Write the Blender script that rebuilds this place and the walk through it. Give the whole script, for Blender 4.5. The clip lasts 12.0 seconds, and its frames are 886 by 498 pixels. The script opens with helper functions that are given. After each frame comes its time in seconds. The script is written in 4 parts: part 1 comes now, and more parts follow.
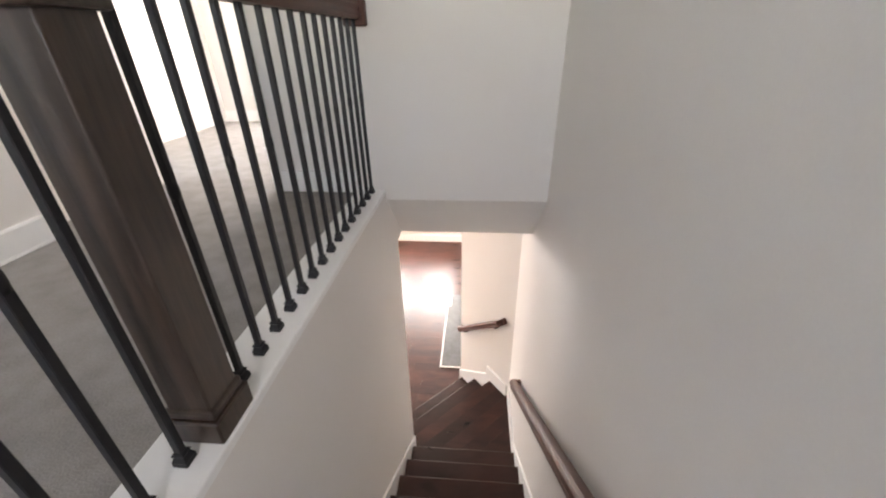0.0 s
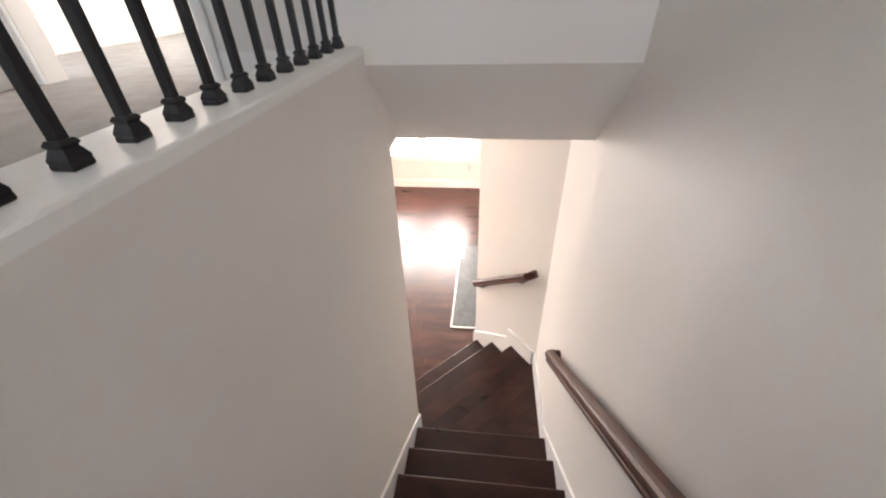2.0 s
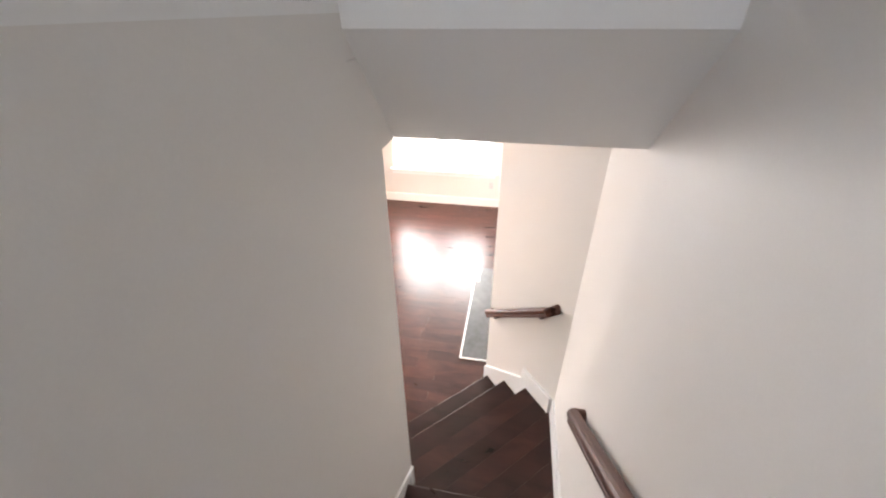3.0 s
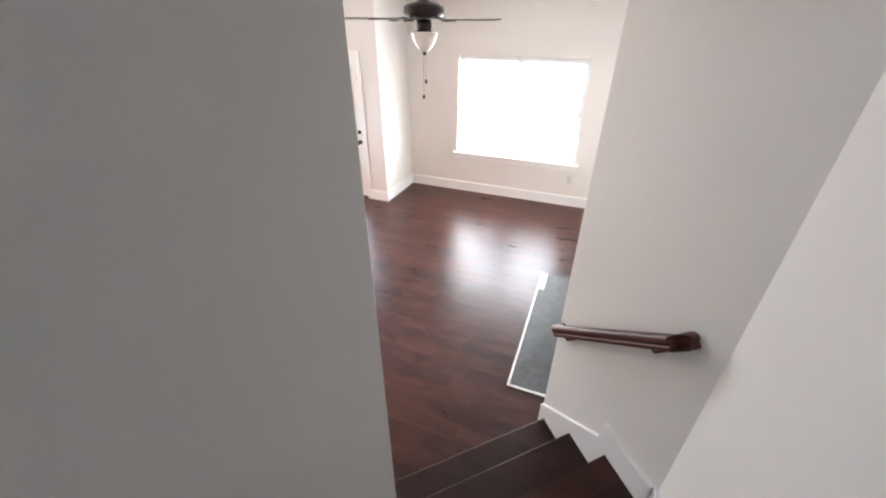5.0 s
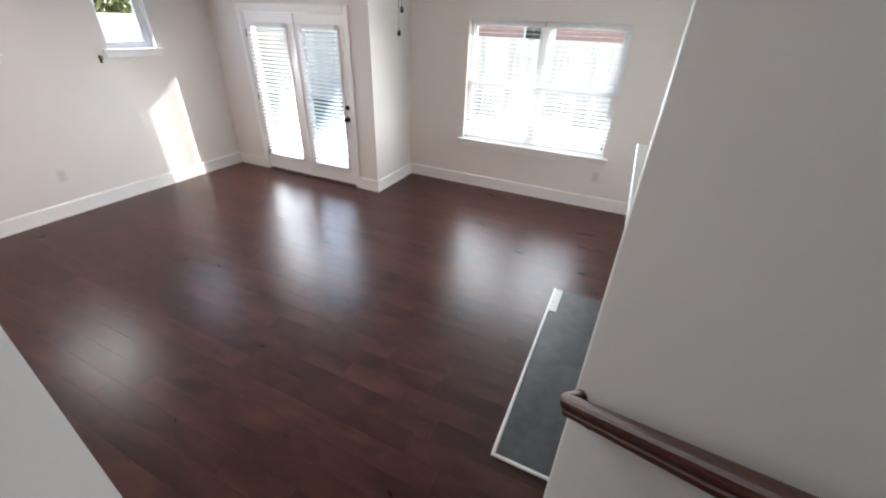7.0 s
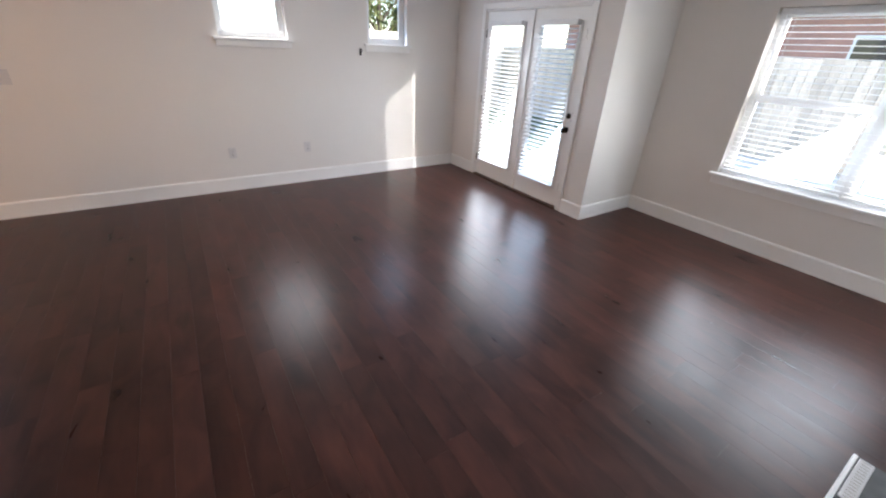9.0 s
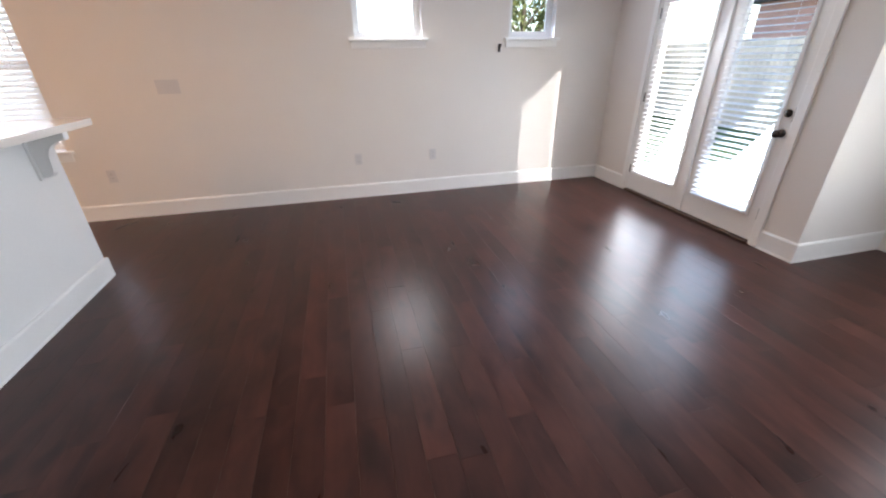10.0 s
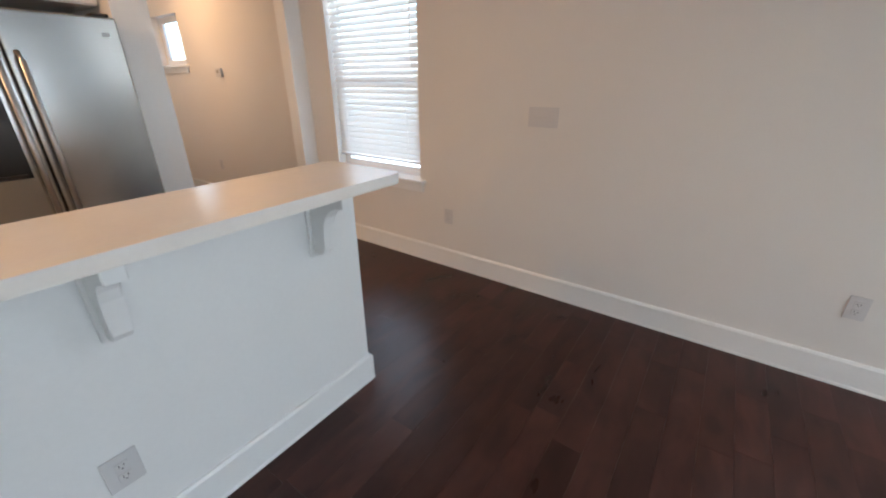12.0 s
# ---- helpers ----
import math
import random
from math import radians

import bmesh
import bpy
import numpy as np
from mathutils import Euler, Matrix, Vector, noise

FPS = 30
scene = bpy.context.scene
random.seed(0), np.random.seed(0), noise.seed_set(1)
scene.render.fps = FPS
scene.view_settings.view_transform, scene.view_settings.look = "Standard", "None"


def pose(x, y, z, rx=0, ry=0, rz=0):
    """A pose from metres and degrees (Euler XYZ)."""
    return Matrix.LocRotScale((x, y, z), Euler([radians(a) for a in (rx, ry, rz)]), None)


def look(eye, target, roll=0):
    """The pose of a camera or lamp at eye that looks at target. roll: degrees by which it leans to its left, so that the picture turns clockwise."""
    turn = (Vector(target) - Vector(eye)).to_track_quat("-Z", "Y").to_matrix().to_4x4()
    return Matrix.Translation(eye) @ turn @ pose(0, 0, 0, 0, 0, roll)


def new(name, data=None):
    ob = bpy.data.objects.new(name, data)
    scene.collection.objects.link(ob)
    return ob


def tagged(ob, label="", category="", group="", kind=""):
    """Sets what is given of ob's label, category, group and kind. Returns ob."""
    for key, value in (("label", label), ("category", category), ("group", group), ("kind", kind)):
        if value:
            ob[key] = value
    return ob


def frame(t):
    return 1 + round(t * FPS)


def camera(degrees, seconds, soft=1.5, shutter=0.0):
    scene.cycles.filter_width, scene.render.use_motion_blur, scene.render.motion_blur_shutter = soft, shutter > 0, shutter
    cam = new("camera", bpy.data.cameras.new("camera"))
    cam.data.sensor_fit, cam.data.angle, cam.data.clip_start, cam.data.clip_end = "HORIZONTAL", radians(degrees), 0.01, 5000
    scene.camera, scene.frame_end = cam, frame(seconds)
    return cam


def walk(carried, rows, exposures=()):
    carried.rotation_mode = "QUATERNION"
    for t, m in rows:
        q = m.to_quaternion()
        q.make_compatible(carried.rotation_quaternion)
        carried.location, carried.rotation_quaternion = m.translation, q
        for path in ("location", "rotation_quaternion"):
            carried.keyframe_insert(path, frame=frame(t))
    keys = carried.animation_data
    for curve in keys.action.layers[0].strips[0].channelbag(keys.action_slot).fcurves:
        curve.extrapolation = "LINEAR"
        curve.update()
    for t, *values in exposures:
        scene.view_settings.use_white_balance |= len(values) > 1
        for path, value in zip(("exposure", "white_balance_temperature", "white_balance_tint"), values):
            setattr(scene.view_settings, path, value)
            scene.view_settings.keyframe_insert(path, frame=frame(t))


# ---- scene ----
cam = camera(97.7, 12.0, 2.1, 0.04)
PATH = [
    (0, (0.263, 0.656, 3.807), (0.104, 2.408, 2.854), -1.1),
    (0.5, (0.179, 0.822, 3.62), (0.039, 2.483, 2.515), 1.2),
    (0.8, (0.169, 0.879, 3.58), (-0.015, 2.472, 2.385), 1.7),
    (1, (0.177, 0.943, 3.502), (0.014, 2.535, 2.302), 1.1),
    (1.5, (0.256, 1.135, 3.43), (0.212, 2.714, 2.204), -0.0),
    (2, (0.179, 1.289, 3.254), (-0.023, 2.919, 2.113), -1.8),
    (2.5, (0.175, 1.48, 3.129), (-0.22, 3.135, 2.078), 2.4),
    (2.7, (0.210, 1.535, 3.105), (-0.092, 3.193, 2.029), -0.8),
    (4.3, (0.18, 2.138, 2.687), (-0.278, 3.849, 1.758), 1.6),
    (4.5, (0.171, 2.21, 2.557), (-0.309, 3.919, 1.636), -0.2),
    (5, (0.123, 2.329, 2.422), (-0.501, 3.929, 1.397), 0.3),
    (5.5, (0.169, 2.566, 2.33), (-0.268, 4.185, 1.24), 1.7),
    (6, (0.088, 2.731, 2.169), (-0.432, 4.308, 1.054), 2.2),
    (6.5, (0.109, 2.935, 2.03), (-0.661, 4.473, 1.009), 3.0),
    (7, (0.083, 3.168, 1.932), (-0.626, 4.744, 0.925), 2.2),
    (7.4, (-0.067, 3.31, 1.82), (-1.219, 4.53, 0.732), -1.7),
    (7.5, (-0.084, 3.347, 1.82), (-1.326, 4.478, 0.734), -1.7),
    (7.7, (-0.11, 3.402, 1.866), (-1.505, 4.332, 0.774), -2.1),
    (9.3, (-0.342, 3.935, 1.498), (-1.841, 4.91, 0.602), 4.5),
    (9.5, (-0.436, 4.031, 1.455), (-1.993, 4.819, 0.478), 5.0),
    (10, (-0.839, 4.035, 1.391), (-2.581, 4.466, 0.508), -0.9),
    (10.5, (-1.329, 3.908, 1.361), (-3.08, 3.392, 0.544), -0.4),
    (10.8, (-1.565, 3.841, 1.369), (-3.146, 2.958, 0.521), 2.8),
    (11, (-1.763, 3.767, 1.37), (-3.327, 2.827, 0.551), 5.8),
    (11.3, (-2.104, 3.716, 1.409), (-3.757, 2.891, 0.643), 3.3),
    (11.5, (-2.323, 3.665, 1.392), (-4.007, 2.868, 0.665), -0.0),
    (12, (-2.753, 3.492, 1.403), (-4.248, 2.43, 0.605), -0.1),
]
EXPOSURE = [(0, 4.35, 7750, 19), (1.5, 4.38, 7800, 19), (2.7, 4.35, 7450, 17), (4.5, 3.8, 6500, 14), (5.5, 3.2, 6450, 10), (6.5, 2.65, 6350, 9), (7.5, 2.38, 6200, 9), (9.5, 2.2, 6100, 11), (10, 2.38, 6150, 11), (11, 2.33, 6000, 7), (12, 2.08, 5900, 4)]
walk(cam, [(t, look(e, g, r)) for t, e, g, r in PATH], EXPOSURE)

# ---------------------------------------------------------------- light
SUN_EL, SUN_AZ = radians(29), math.atan2(1.0, 0.91)      # azimuth from +y towards +x
world = bpy.data.worlds.new("sky")
scene.world = world
world.use_nodes = True
wn = world.node_tree.nodes
sky = wn.new("ShaderNodeTexSky")
sky.sky_type = "NISHITA"
sky.sun_disc = False
sky.sun_elevation = SUN_EL
sky.sun_rotation = SUN_AZ
world.node_tree.links.new(sky.outputs[0], wn["Background"].inputs[0])
wn["Background"].inputs[1].default_value = 0.15

sun_data = bpy.data.lights.new("sun", "SUN")
sun_data.energy, sun_data.angle, sun_data.color = 2.0, radians(0.22), (1.0, 0.94, 0.85)
sun = new("sun", sun_data)
sun.matrix_world = look((0, 0, 0), (-math.sin(SUN_AZ) * math.cos(SUN_EL), -math.cos(SUN_AZ) * math.cos(SUN_EL), -math.sin(SUN_EL)))


def sky_lamp(eye, target, width, height, watts, colour=(0.93, 0.97, 1.0)):
    """An area lamp standing in for sky light through one opening."""
    d = bpy.data.lights.new("window_daylight", "AREA")
    d.shape, d.size, d.size_y, d.energy, d.color = "RECTANGLE", width, height, watts, colour
    ob = new("window_daylight", d)
    ob.matrix_world = look(eye, target)
    return ob


sky_lamp((-1.425, 7.99, 1.30), (-0.20, 4.0, 0.1), 0.76, 1.25, 5.4)
sky_lamp((-0.535, 7.99, 1.30), (-0.80, 4.0, 0.1), 0.76, 1.25, 6.0)
sky_lamp((-4.12, 7.06, 1.02), (-2.00, 4.0, 0.2), 0.54, 1.50, 5.0, (0.94, 0.96, 1.0))
sky_lamp((-3.34, 7.06, 1.02), (-2.20, 4.0, 0.2), 0.45, 1.50, 3.2, (0.74, 0.85, 1.0))
sky_lamp((-5.08, 4.61, 1.85), (-3.0, 4.61, 1.1), 0.6, 0.55, 2.8, (1.0, 0.98, 0.95))
sky_lamp((-5.08, 6.12, 1.85), (-3.0, 6.12, 1.1), 0.48, 0.55, 1.10, (0.70, 0.80, 1.0))
sky_lamp((-5.262, 1.10, 1.40), (-3.0, 1.10, 1.2), 0.9, 1.4, 2.8)
sky_lamp((-5.08, -2.32, 1.84), (-3.0, -2.32, 1.4), 0.65, 0.5, 1.10)
# added lamp in an invented, unseen window, brightens the stairwell
sky_lamp((0.45, -1.20, 4.35), (-0.40, 1.6, 3.1), 0.4, 0.6, 1.5, (0.84, 0.91, 1.0))
# added bluish fill for the far loft wall, its window is unseen
sky_lamp((-1.45, -1.20, 4.20), (-1.30, 3.0, 3.7), 0.7, 0.65, 0.35, (0.66, 0.80, 1.0))
sky_lamp((-1.70, 5.92, 4.05), (-1.60, 2.0, 3.4), 1.9, 2.0, 6.5, (0.86, 0.92, 1.0))

# ---------------------------------------------------------------- materials


def material(name, colour, rough=0.5, metal=0.0, bump=0.0, grain=40.0, vary=0.06, stretch=(1, 1, 1), spots=3.0, per_piece=0.0, coat=0.0):
    """Principled paint, wood or metal with fine grain, broad blotches and relief."""
    m = bpy.data.materials.new(name)
    m.use_nodes = True
    nt = m.node_tree
    b = nt.nodes["Principled BSDF"]
    b.inputs["Roughness"].default_value = rough
    b.inputs["Metallic"].default_value = metal
    b.inputs["Coat Weight"].default_value = coat
    b.inputs["Coat Roughness"].default_value = 0.12
    tc = nt.nodes.new("ShaderNodeTexCoord")
    mp = nt.nodes.new("ShaderNodeMapping")
    mp.inputs["Scale"].default_value = stretch
    nt.links.new(tc.outputs["Object"], mp.inputs["Vector"])
    fine = nt.nodes.new("ShaderNodeTexNoise")
    fine.inputs["Scale"].default_value = grain
    fine.inputs["Detail"].default_value = 6.0
    broad = nt.nodes.new("ShaderNodeTexNoise")
    broad.inputs["Scale"].default_value = spots
    broad.inputs["Detail"].default_value = 3.0
    nt.links.new(mp.outputs[0], fine.inputs["Vector"])
    nt.links.new(mp.outputs[0], broad.inputs["Vector"])
    add = nt.nodes.new("ShaderNodeMath")
    add.operation = "ADD"
    nt.links.new(fine.outputs["Fac"], add.inputs[0])
    nt.links.new(broad.outputs["Fac"], add.inputs[1])
    rng = nt.nodes.new("ShaderNodeMapRange")
    rng.inputs["From Min"].default_value, rng.inputs["From Max"].default_value = 0.6, 1.4
    rng.inputs["To Min"].default_value, rng.inputs["To Max"].default_value = 1 - vary, 1 + vary
    nt.links.new(add.outputs[0], rng.inputs["Value"])
    val = rng.outputs[0]
    if per_piece:
        info = nt.nodes.new("ShaderNodeObjectInfo")
        r2 = nt.nodes.new("ShaderNodeMapRange")
        r2.inputs["To Min"].default_value, r2.inputs["To Max"].default_value = 1 - per_piece, 1 + per_piece
        nt.links.new(info.outputs["Random"], r2.inputs["Value"])
        mul = nt.nodes.new("ShaderNodeMath")
        mul.operation = "MULTIPLY"
        nt.links.new(val, mul.inputs[0])
        nt.links.new(r2.outputs[0], mul.inputs[1])
        val = mul.outputs[0]
    vm = nt.nodes.new("ShaderNodeVectorMath")
    vm.operation = "SCALE"
    vm.inputs[0].default_value = colour
    nt.links.new(val, vm.inputs["Scale"])
    nt.links.new(vm.outputs[0], b.inputs["Base Color"])
    if bump:
        bp = nt.nodes.new("ShaderNodeBump")
        bp.inputs["Strength"].default_value = bump
        bp.inputs["Distance"].default_value = 0.004
        nt.links.new(fine.outputs["Fac"], bp.inputs["Height"])
        nt.links.new(bp.outputs[0], b.inputs["Normal"])
    return m


def wood_floor(name, base, per_piece):
    """Dark stained hardwood: cloudy figure, soft long grain, small dark knots, satin varnish."""
    m = bpy.data.materials.new(name)
    m.use_nodes = True
    nt = m.node_tree
    N, L = nt.nodes.new, nt.links.new
    b = nt.nodes["Principled BSDF"]
    geo = N("ShaderNodeNewGeometry")
    info = N("ShaderNodeObjectInfo")
    off = N("ShaderNodeVectorMath")
    off.operation = "SCALE"
    off.inputs[0].default_value = (37.0, 11.0, 5.0)
    L(info.outputs["Random"], off.inputs["Scale"])
    pos = N("ShaderNodeVectorMath")
    L(geo.outputs["Position"], pos.inputs[0])
    L(off.outputs[0], pos.inputs[1])

    def noise(stretch, scale, detail, distort=0.0):
        mp = N("ShaderNodeMapping")
        mp.inputs["Scale"].default_value = stretch
        L(pos.outputs[0], mp.inputs["Vector"])
        n = N("ShaderNodeTexNoise")
        n.inputs["Scale"].default_value, n.inputs["Detail"].default_value, n.inputs["Distortion"].default_value = scale, detail, distort
        L(mp.outputs[0], n.inputs["Vector"])
        return n.outputs["Fac"]

    def remap(value, a0, a1, b0, b1):
        r = N("ShaderNodeMapRange")
        r.interpolation_type = "SMOOTHSTEP"
        for key, v in (("From Min", a0), ("From Max", a1), ("To Min", b0), ("To Max", b1)):
            r.inputs[key].default_value = v
        L(value, r.inputs["Value"])
        return r.outputs[0]

    def times(p, q):
        k = N("ShaderNodeMath")
        k.operation = "MULTIPLY"
        L(p, k.inputs[0])
        L(q, k.inputs[1])
        return k.outputs[0]

    grain = noise((1.6, 20.0, 20.0), 2.2, 5.0)
    cloud = noise((1.0, 2.2, 2.2), 3.2, 3.0, 0.6)
    knot = noise((1.0, 1.7, 1.7), 5.0, 0.0)
    ramp = N("ShaderNodeValToRGB")
    e = ramp.color_ramp.elements
    e[0].position, e[0].color = 0.22, (base[0] * 0.42, base[1] * 0.38, base[2] * 0.38, 1)
    e[1].position, e[1].color = 0.78, (base[0] * 1.75, base[1] * 1.75, base[2] * 1.65, 1)
    mix = N("ShaderNodeMath")
    mix.operation = "MULTIPLY_ADD"
    mix.inputs[1].default_value = 0.16
    L(grain, mix.inputs[0])
    part_cloud = N("ShaderNodeMath")
    part_cloud.operation = "MULTIPLY"
    part_cloud.inputs[1].default_value = 0.84
    L(cloud, part_cloud.inputs[0])
    L(part_cloud.outputs[0], mix.inputs[2])
    L(mix.outputs[0], ramp.inputs[0])
    tone = times(remap(info.outputs["Random"], 0.0, 1.0, 1 - per_piece, 1 + per_piece), remap(knot, 0.12, 0.32, 0.55, 1.0))
    vm = N("ShaderNodeVectorMath")
    vm.operation = "SCALE"
    L(ramp.outputs[0], vm.inputs[0])
    L(tone, vm.inputs["Scale"])
    L(vm.outputs[0], b.inputs["Base Color"])
    L(remap(cloud, 0.2, 0.8, 0.27, 0.34), b.inputs["Roughness"])
    bp = N("ShaderNodeBump")
    bp.inputs["Strength"].default_value, bp.inputs["Distance"].default_value = 0.06, 0.003
    L(grain, bp.inputs["Height"])
    L(bp.outputs[0], b.inputs["Normal"])
    b.inputs["Specular IOR Level"].default_value = 0.32
    return m


def glass_material():
    m = bpy.data.materials.new("window glass")
    m.use_nodes = True
    nt = m.node_tree
    b = nt.nodes["Principled BSDF"]
    b.inputs["Base Color"].default_value = (0.96, 0.98, 0.98, 1)
    b.inputs["Roughness"].default_value = 0.02
    b.inputs["Transmission Weight"].default_value = 1.0
    b.inputs["IOR"].default_value = 1.05
    return m


def carpet_material():
    m = material("grey loop carpet", (0.25, 0.235, 0.225), 0.95, bump=1.0, grain=140, vary=0.25, spots=9.0)
    return m


M_WALL = material("greige wall paint", (0.74, 0.715, 0.685), 0.62, bump=0.06, grain=170, vary=0.02, spots=1.2)
M_CEIL = material("flat white ceiling paint", (0.82, 0.815, 0.80), 0.85, bump=0.08, grain=150, vary=0.02)
M_TRIM = material("white satin trim paint", (0.82, 0.82, 0.81), 0.33, bump=0.03, grain=60, vary=0.02)
M_VINYL = material("white vinyl", (0.85, 0.86, 0.87), 0.35, vary=0.02)
M_SLAT = material("white faux wood blind", (0.86, 0.87, 0.88), 0.42, vary=0.03, stretch=(1, 12, 12), grain=20)
_nt = M_SLAT.node_tree
_tr, _mx = _nt.nodes.new("ShaderNodeBsdfTranslucent"), _nt.nodes.new("ShaderNodeMixShader")
_tr.inputs["Color"].default_value = (0.85, 0.86, 0.86, 1)
_mx.inputs[0].default_value = 0.3
_nt.links.new(_nt.nodes["Principled BSDF"].outputs[0], _mx.inputs[1])
_nt.links.new(_tr.outputs[0], _mx.inputs[2])
_nt.links.new(_mx.outputs[0], _nt.nodes["Material Output"].inputs["Surface"])
M_FLOOR = wood_floor("dark stained hardwood", (0.047, 0.0165, 0.0130), 0.20)
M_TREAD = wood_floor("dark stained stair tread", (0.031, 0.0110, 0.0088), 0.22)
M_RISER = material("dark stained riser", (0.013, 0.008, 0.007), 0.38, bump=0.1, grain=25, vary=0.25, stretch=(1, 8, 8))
M_RAIL = material("dark walnut handrail", (0.078, 0.024, 0.0135), 0.46, bump=0.12, grain=18, vary=0.35, stretch=(9, 1, 1))
M_POST = material("dark walnut newel", (0.032, 0.019, 0.013), 0.40, bump=0.2, grain=9, vary=0.7, stretch=(9, 9, 1), coat=0.2)
M_IRON = material("black wrought iron", (0.012, 0.012, 0.014), 0.45, metal=0.3, bump=0.15, grain=90, vary=0.2)
M_CARPET = carpet_material()
M_SLATE = material("dark grey slate", (0.052, 0.056, 0.058), 0.46, bump=0.6, grain=14, vary=0.6, spots=5.0, per_piece=0.10)
M_BLACK = material("black enamel metal", (0.010, 0.010, 0.011), 0.30, metal=0.2, vary=0.1)
M_FAUCET = material("matte black faucet finish", (0.006, 0.006, 0.007), 0.68, vary=0.1)
M_FIRE = material("sooty firebrick", (0.045, 0.04, 0.036), 0.9, bump=0.5, grain=30, vary=0.3)
M_GLASS = glass_material()
M_FIREGLASS = material("dark firebox glass", (0.012, 0.012, 0.013), 0.06, vary=0.05)
M_STEEL = material("brushed stainless steel", (0.36, 0.36, 0.355), 0.22, metal=1.0, bump=0.05, grain=60, vary=0.06, stretch=(1, 1, 30))
M_STEELB = material("brushed stainless handle", (0.42, 0.42, 0.42), 0.38, metal=1.0, vary=0.04)
M_FRSIDE = material("dark brown grey appliance side", (0.014, 0.010, 0.009), 0.45, bump=0.05, grain=200, vary=0.1)
M_QUARTZ = material("warm white quartz", (0.80, 0.755, 0.70), 0.20, vary=0.03, grain=80, spots=12)
M_CAB = material("white cabinet paint", (0.78, 0.77, 0.75), 0.38, vary=0.02)
M_BULB = material("frosted white glass bowl", (0.86, 0.85, 0.83), 0.25, vary=0.03)
M_BRONZE = material("oil rubbed bronze", (0.030, 0.022, 0.018), 0.38, metal=0.6, vary=0.2)
M_BLADE = material("dark walnut fan blade", (0.05, 0.032, 0.024), 0.28, bump=0.1, grain=14, vary=0.3, stretch=(1, 9, 9))
M_PLATE = material("white switch plate plastic", (0.62, 0.61, 0.61), 0.3, vary=0.01)
M_SLOT = material("dark socket slot", (0.02, 0.02, 0.02), 0.5, vary=0.05)
M_TILE = material("herringbone mosaic tile", (0.085, 0.068, 0.058), 0.25, vary=0.15, per_piece=0.45)
M_GROUT = material("pale tile grout", (0.42, 0.40, 0.37), 0.9, bump=0.2, grain=120, vary=0.1)
M_GRASS = material("mown lawn", (0.07, 0.11, 0.035), 0.95, bump=1.0, grain=60, vary=0.4, spots=1.0)
M_CONC = material("pale patio concrete", (0.64, 0.61, 0.56), 0.9, bump=0.3, grain=50, vary=0.12)
M_FENCE = material("weathered cedar fence", (0.66, 0.57, 0.46), 0.85, bump=0.4, grain=14, vary=0.3, stretch=(10, 10, 1), per_piece=0.15)
M_BRICK = material("pinkish red brick wall", (0.40, 0.23, 0.19), 0.9, bump=0.4, grain=30, vary=0.2)
M_ROOF = material("grey asphalt shingle", (0.09, 0.09, 0.10), 0.95, bump=0.6, grain=30, vary=0.3)
M_BARK = material("tree bark", (0.12, 0.09, 0.065), 0.95, bump=0.8, grain=18, vary=0.35, stretch=(4, 4, 1))
M_LEAF = material("yellow green tree leaves", (0.11, 0.12, 0.03), 0.6, vary=0.3, spots=2.0)
M_WOOD_TH = material("bronze threshold", (0.10, 0.06, 0.04), 0.35, metal=0.5, vary=0.2)

# ---------------------------------------------------------------- mesh helpers


def empty(name, label, category, kind="", group="", at=(0, 0, 0)):
    ob = new(name)
    ob.empty_display_size = 0.1
    ob.location = at
    return tagged(ob, label, category, group, kind)


def finish(name, bm, mat, smooth=False):
    me = bpy.data.meshes.new(name)
    bmesh.ops.recalc_face_normals(bm, faces=bm.faces)
    if smooth:
        for f in bm.faces:
            f.smooth = True
    bm.to_mesh(me)
    bm.free()
    me.materials.append(mat)
    return me


def part(name, bm, mat, parent=None, label="", smooth=False):
    """One mesh object, under a thing or a part."""
    ob = new(name, finish(name, bm, mat, smooth))
    if parent is not None:
        ob.parent = parent
    if label:
        ob["label"] = label
    return ob


def structure(name, bm, mat, label, category, smooth=False):
    return tagged(part(name, bm, mat, None, "", smooth), label, category, "", "structure")


def add_box(bm, x0, x1, y0, y1, z0, z1, bevel=0.0, seg=1):
    verts = [bm.verts.new((x, y, z)) for x in (x0, x1) for y in (y0, y1) for z in (z0, z1)]
    faces = [(0, 1, 3, 2), (4, 6, 7, 5), (0, 4, 5, 1), (2, 3, 7, 6), (0, 2, 6, 4), (1, 5, 7, 3)]
    made = [bm.faces.new([verts[i] for i in f]) for f in faces]
    if bevel:
        edges = {e for f in made for e in f.edges}
        bmesh.ops.bevel(bm, geom=list(edges), offset=bevel, segments=seg, affect="EDGES", profile=0.5)
    return bm


def box(x0, x1, y0, y1, z0, z1, bevel=0.0, seg=1):
    return add_box(bmesh.new(), x0, x1, y0, y1, z0, z1, bevel, seg)


def add_prism(bm, poly, z0, z1):
    lo = [bm.verts.new((x, y, z0)) for x, y in poly]
    hi = [bm.verts.new((x, y, z1)) for x, y in poly]
    bm.faces.new(lo)
    bm.faces.new(hi)
    n = len(poly)
    for i in range(n):
        bm.faces.new((lo[i], lo[(i + 1) % n], hi[(i + 1) % n], hi[i]))
    return bm


def prism(poly, z0, z1):
    return add_prism(bmesh.new(), poly, z0, z1)


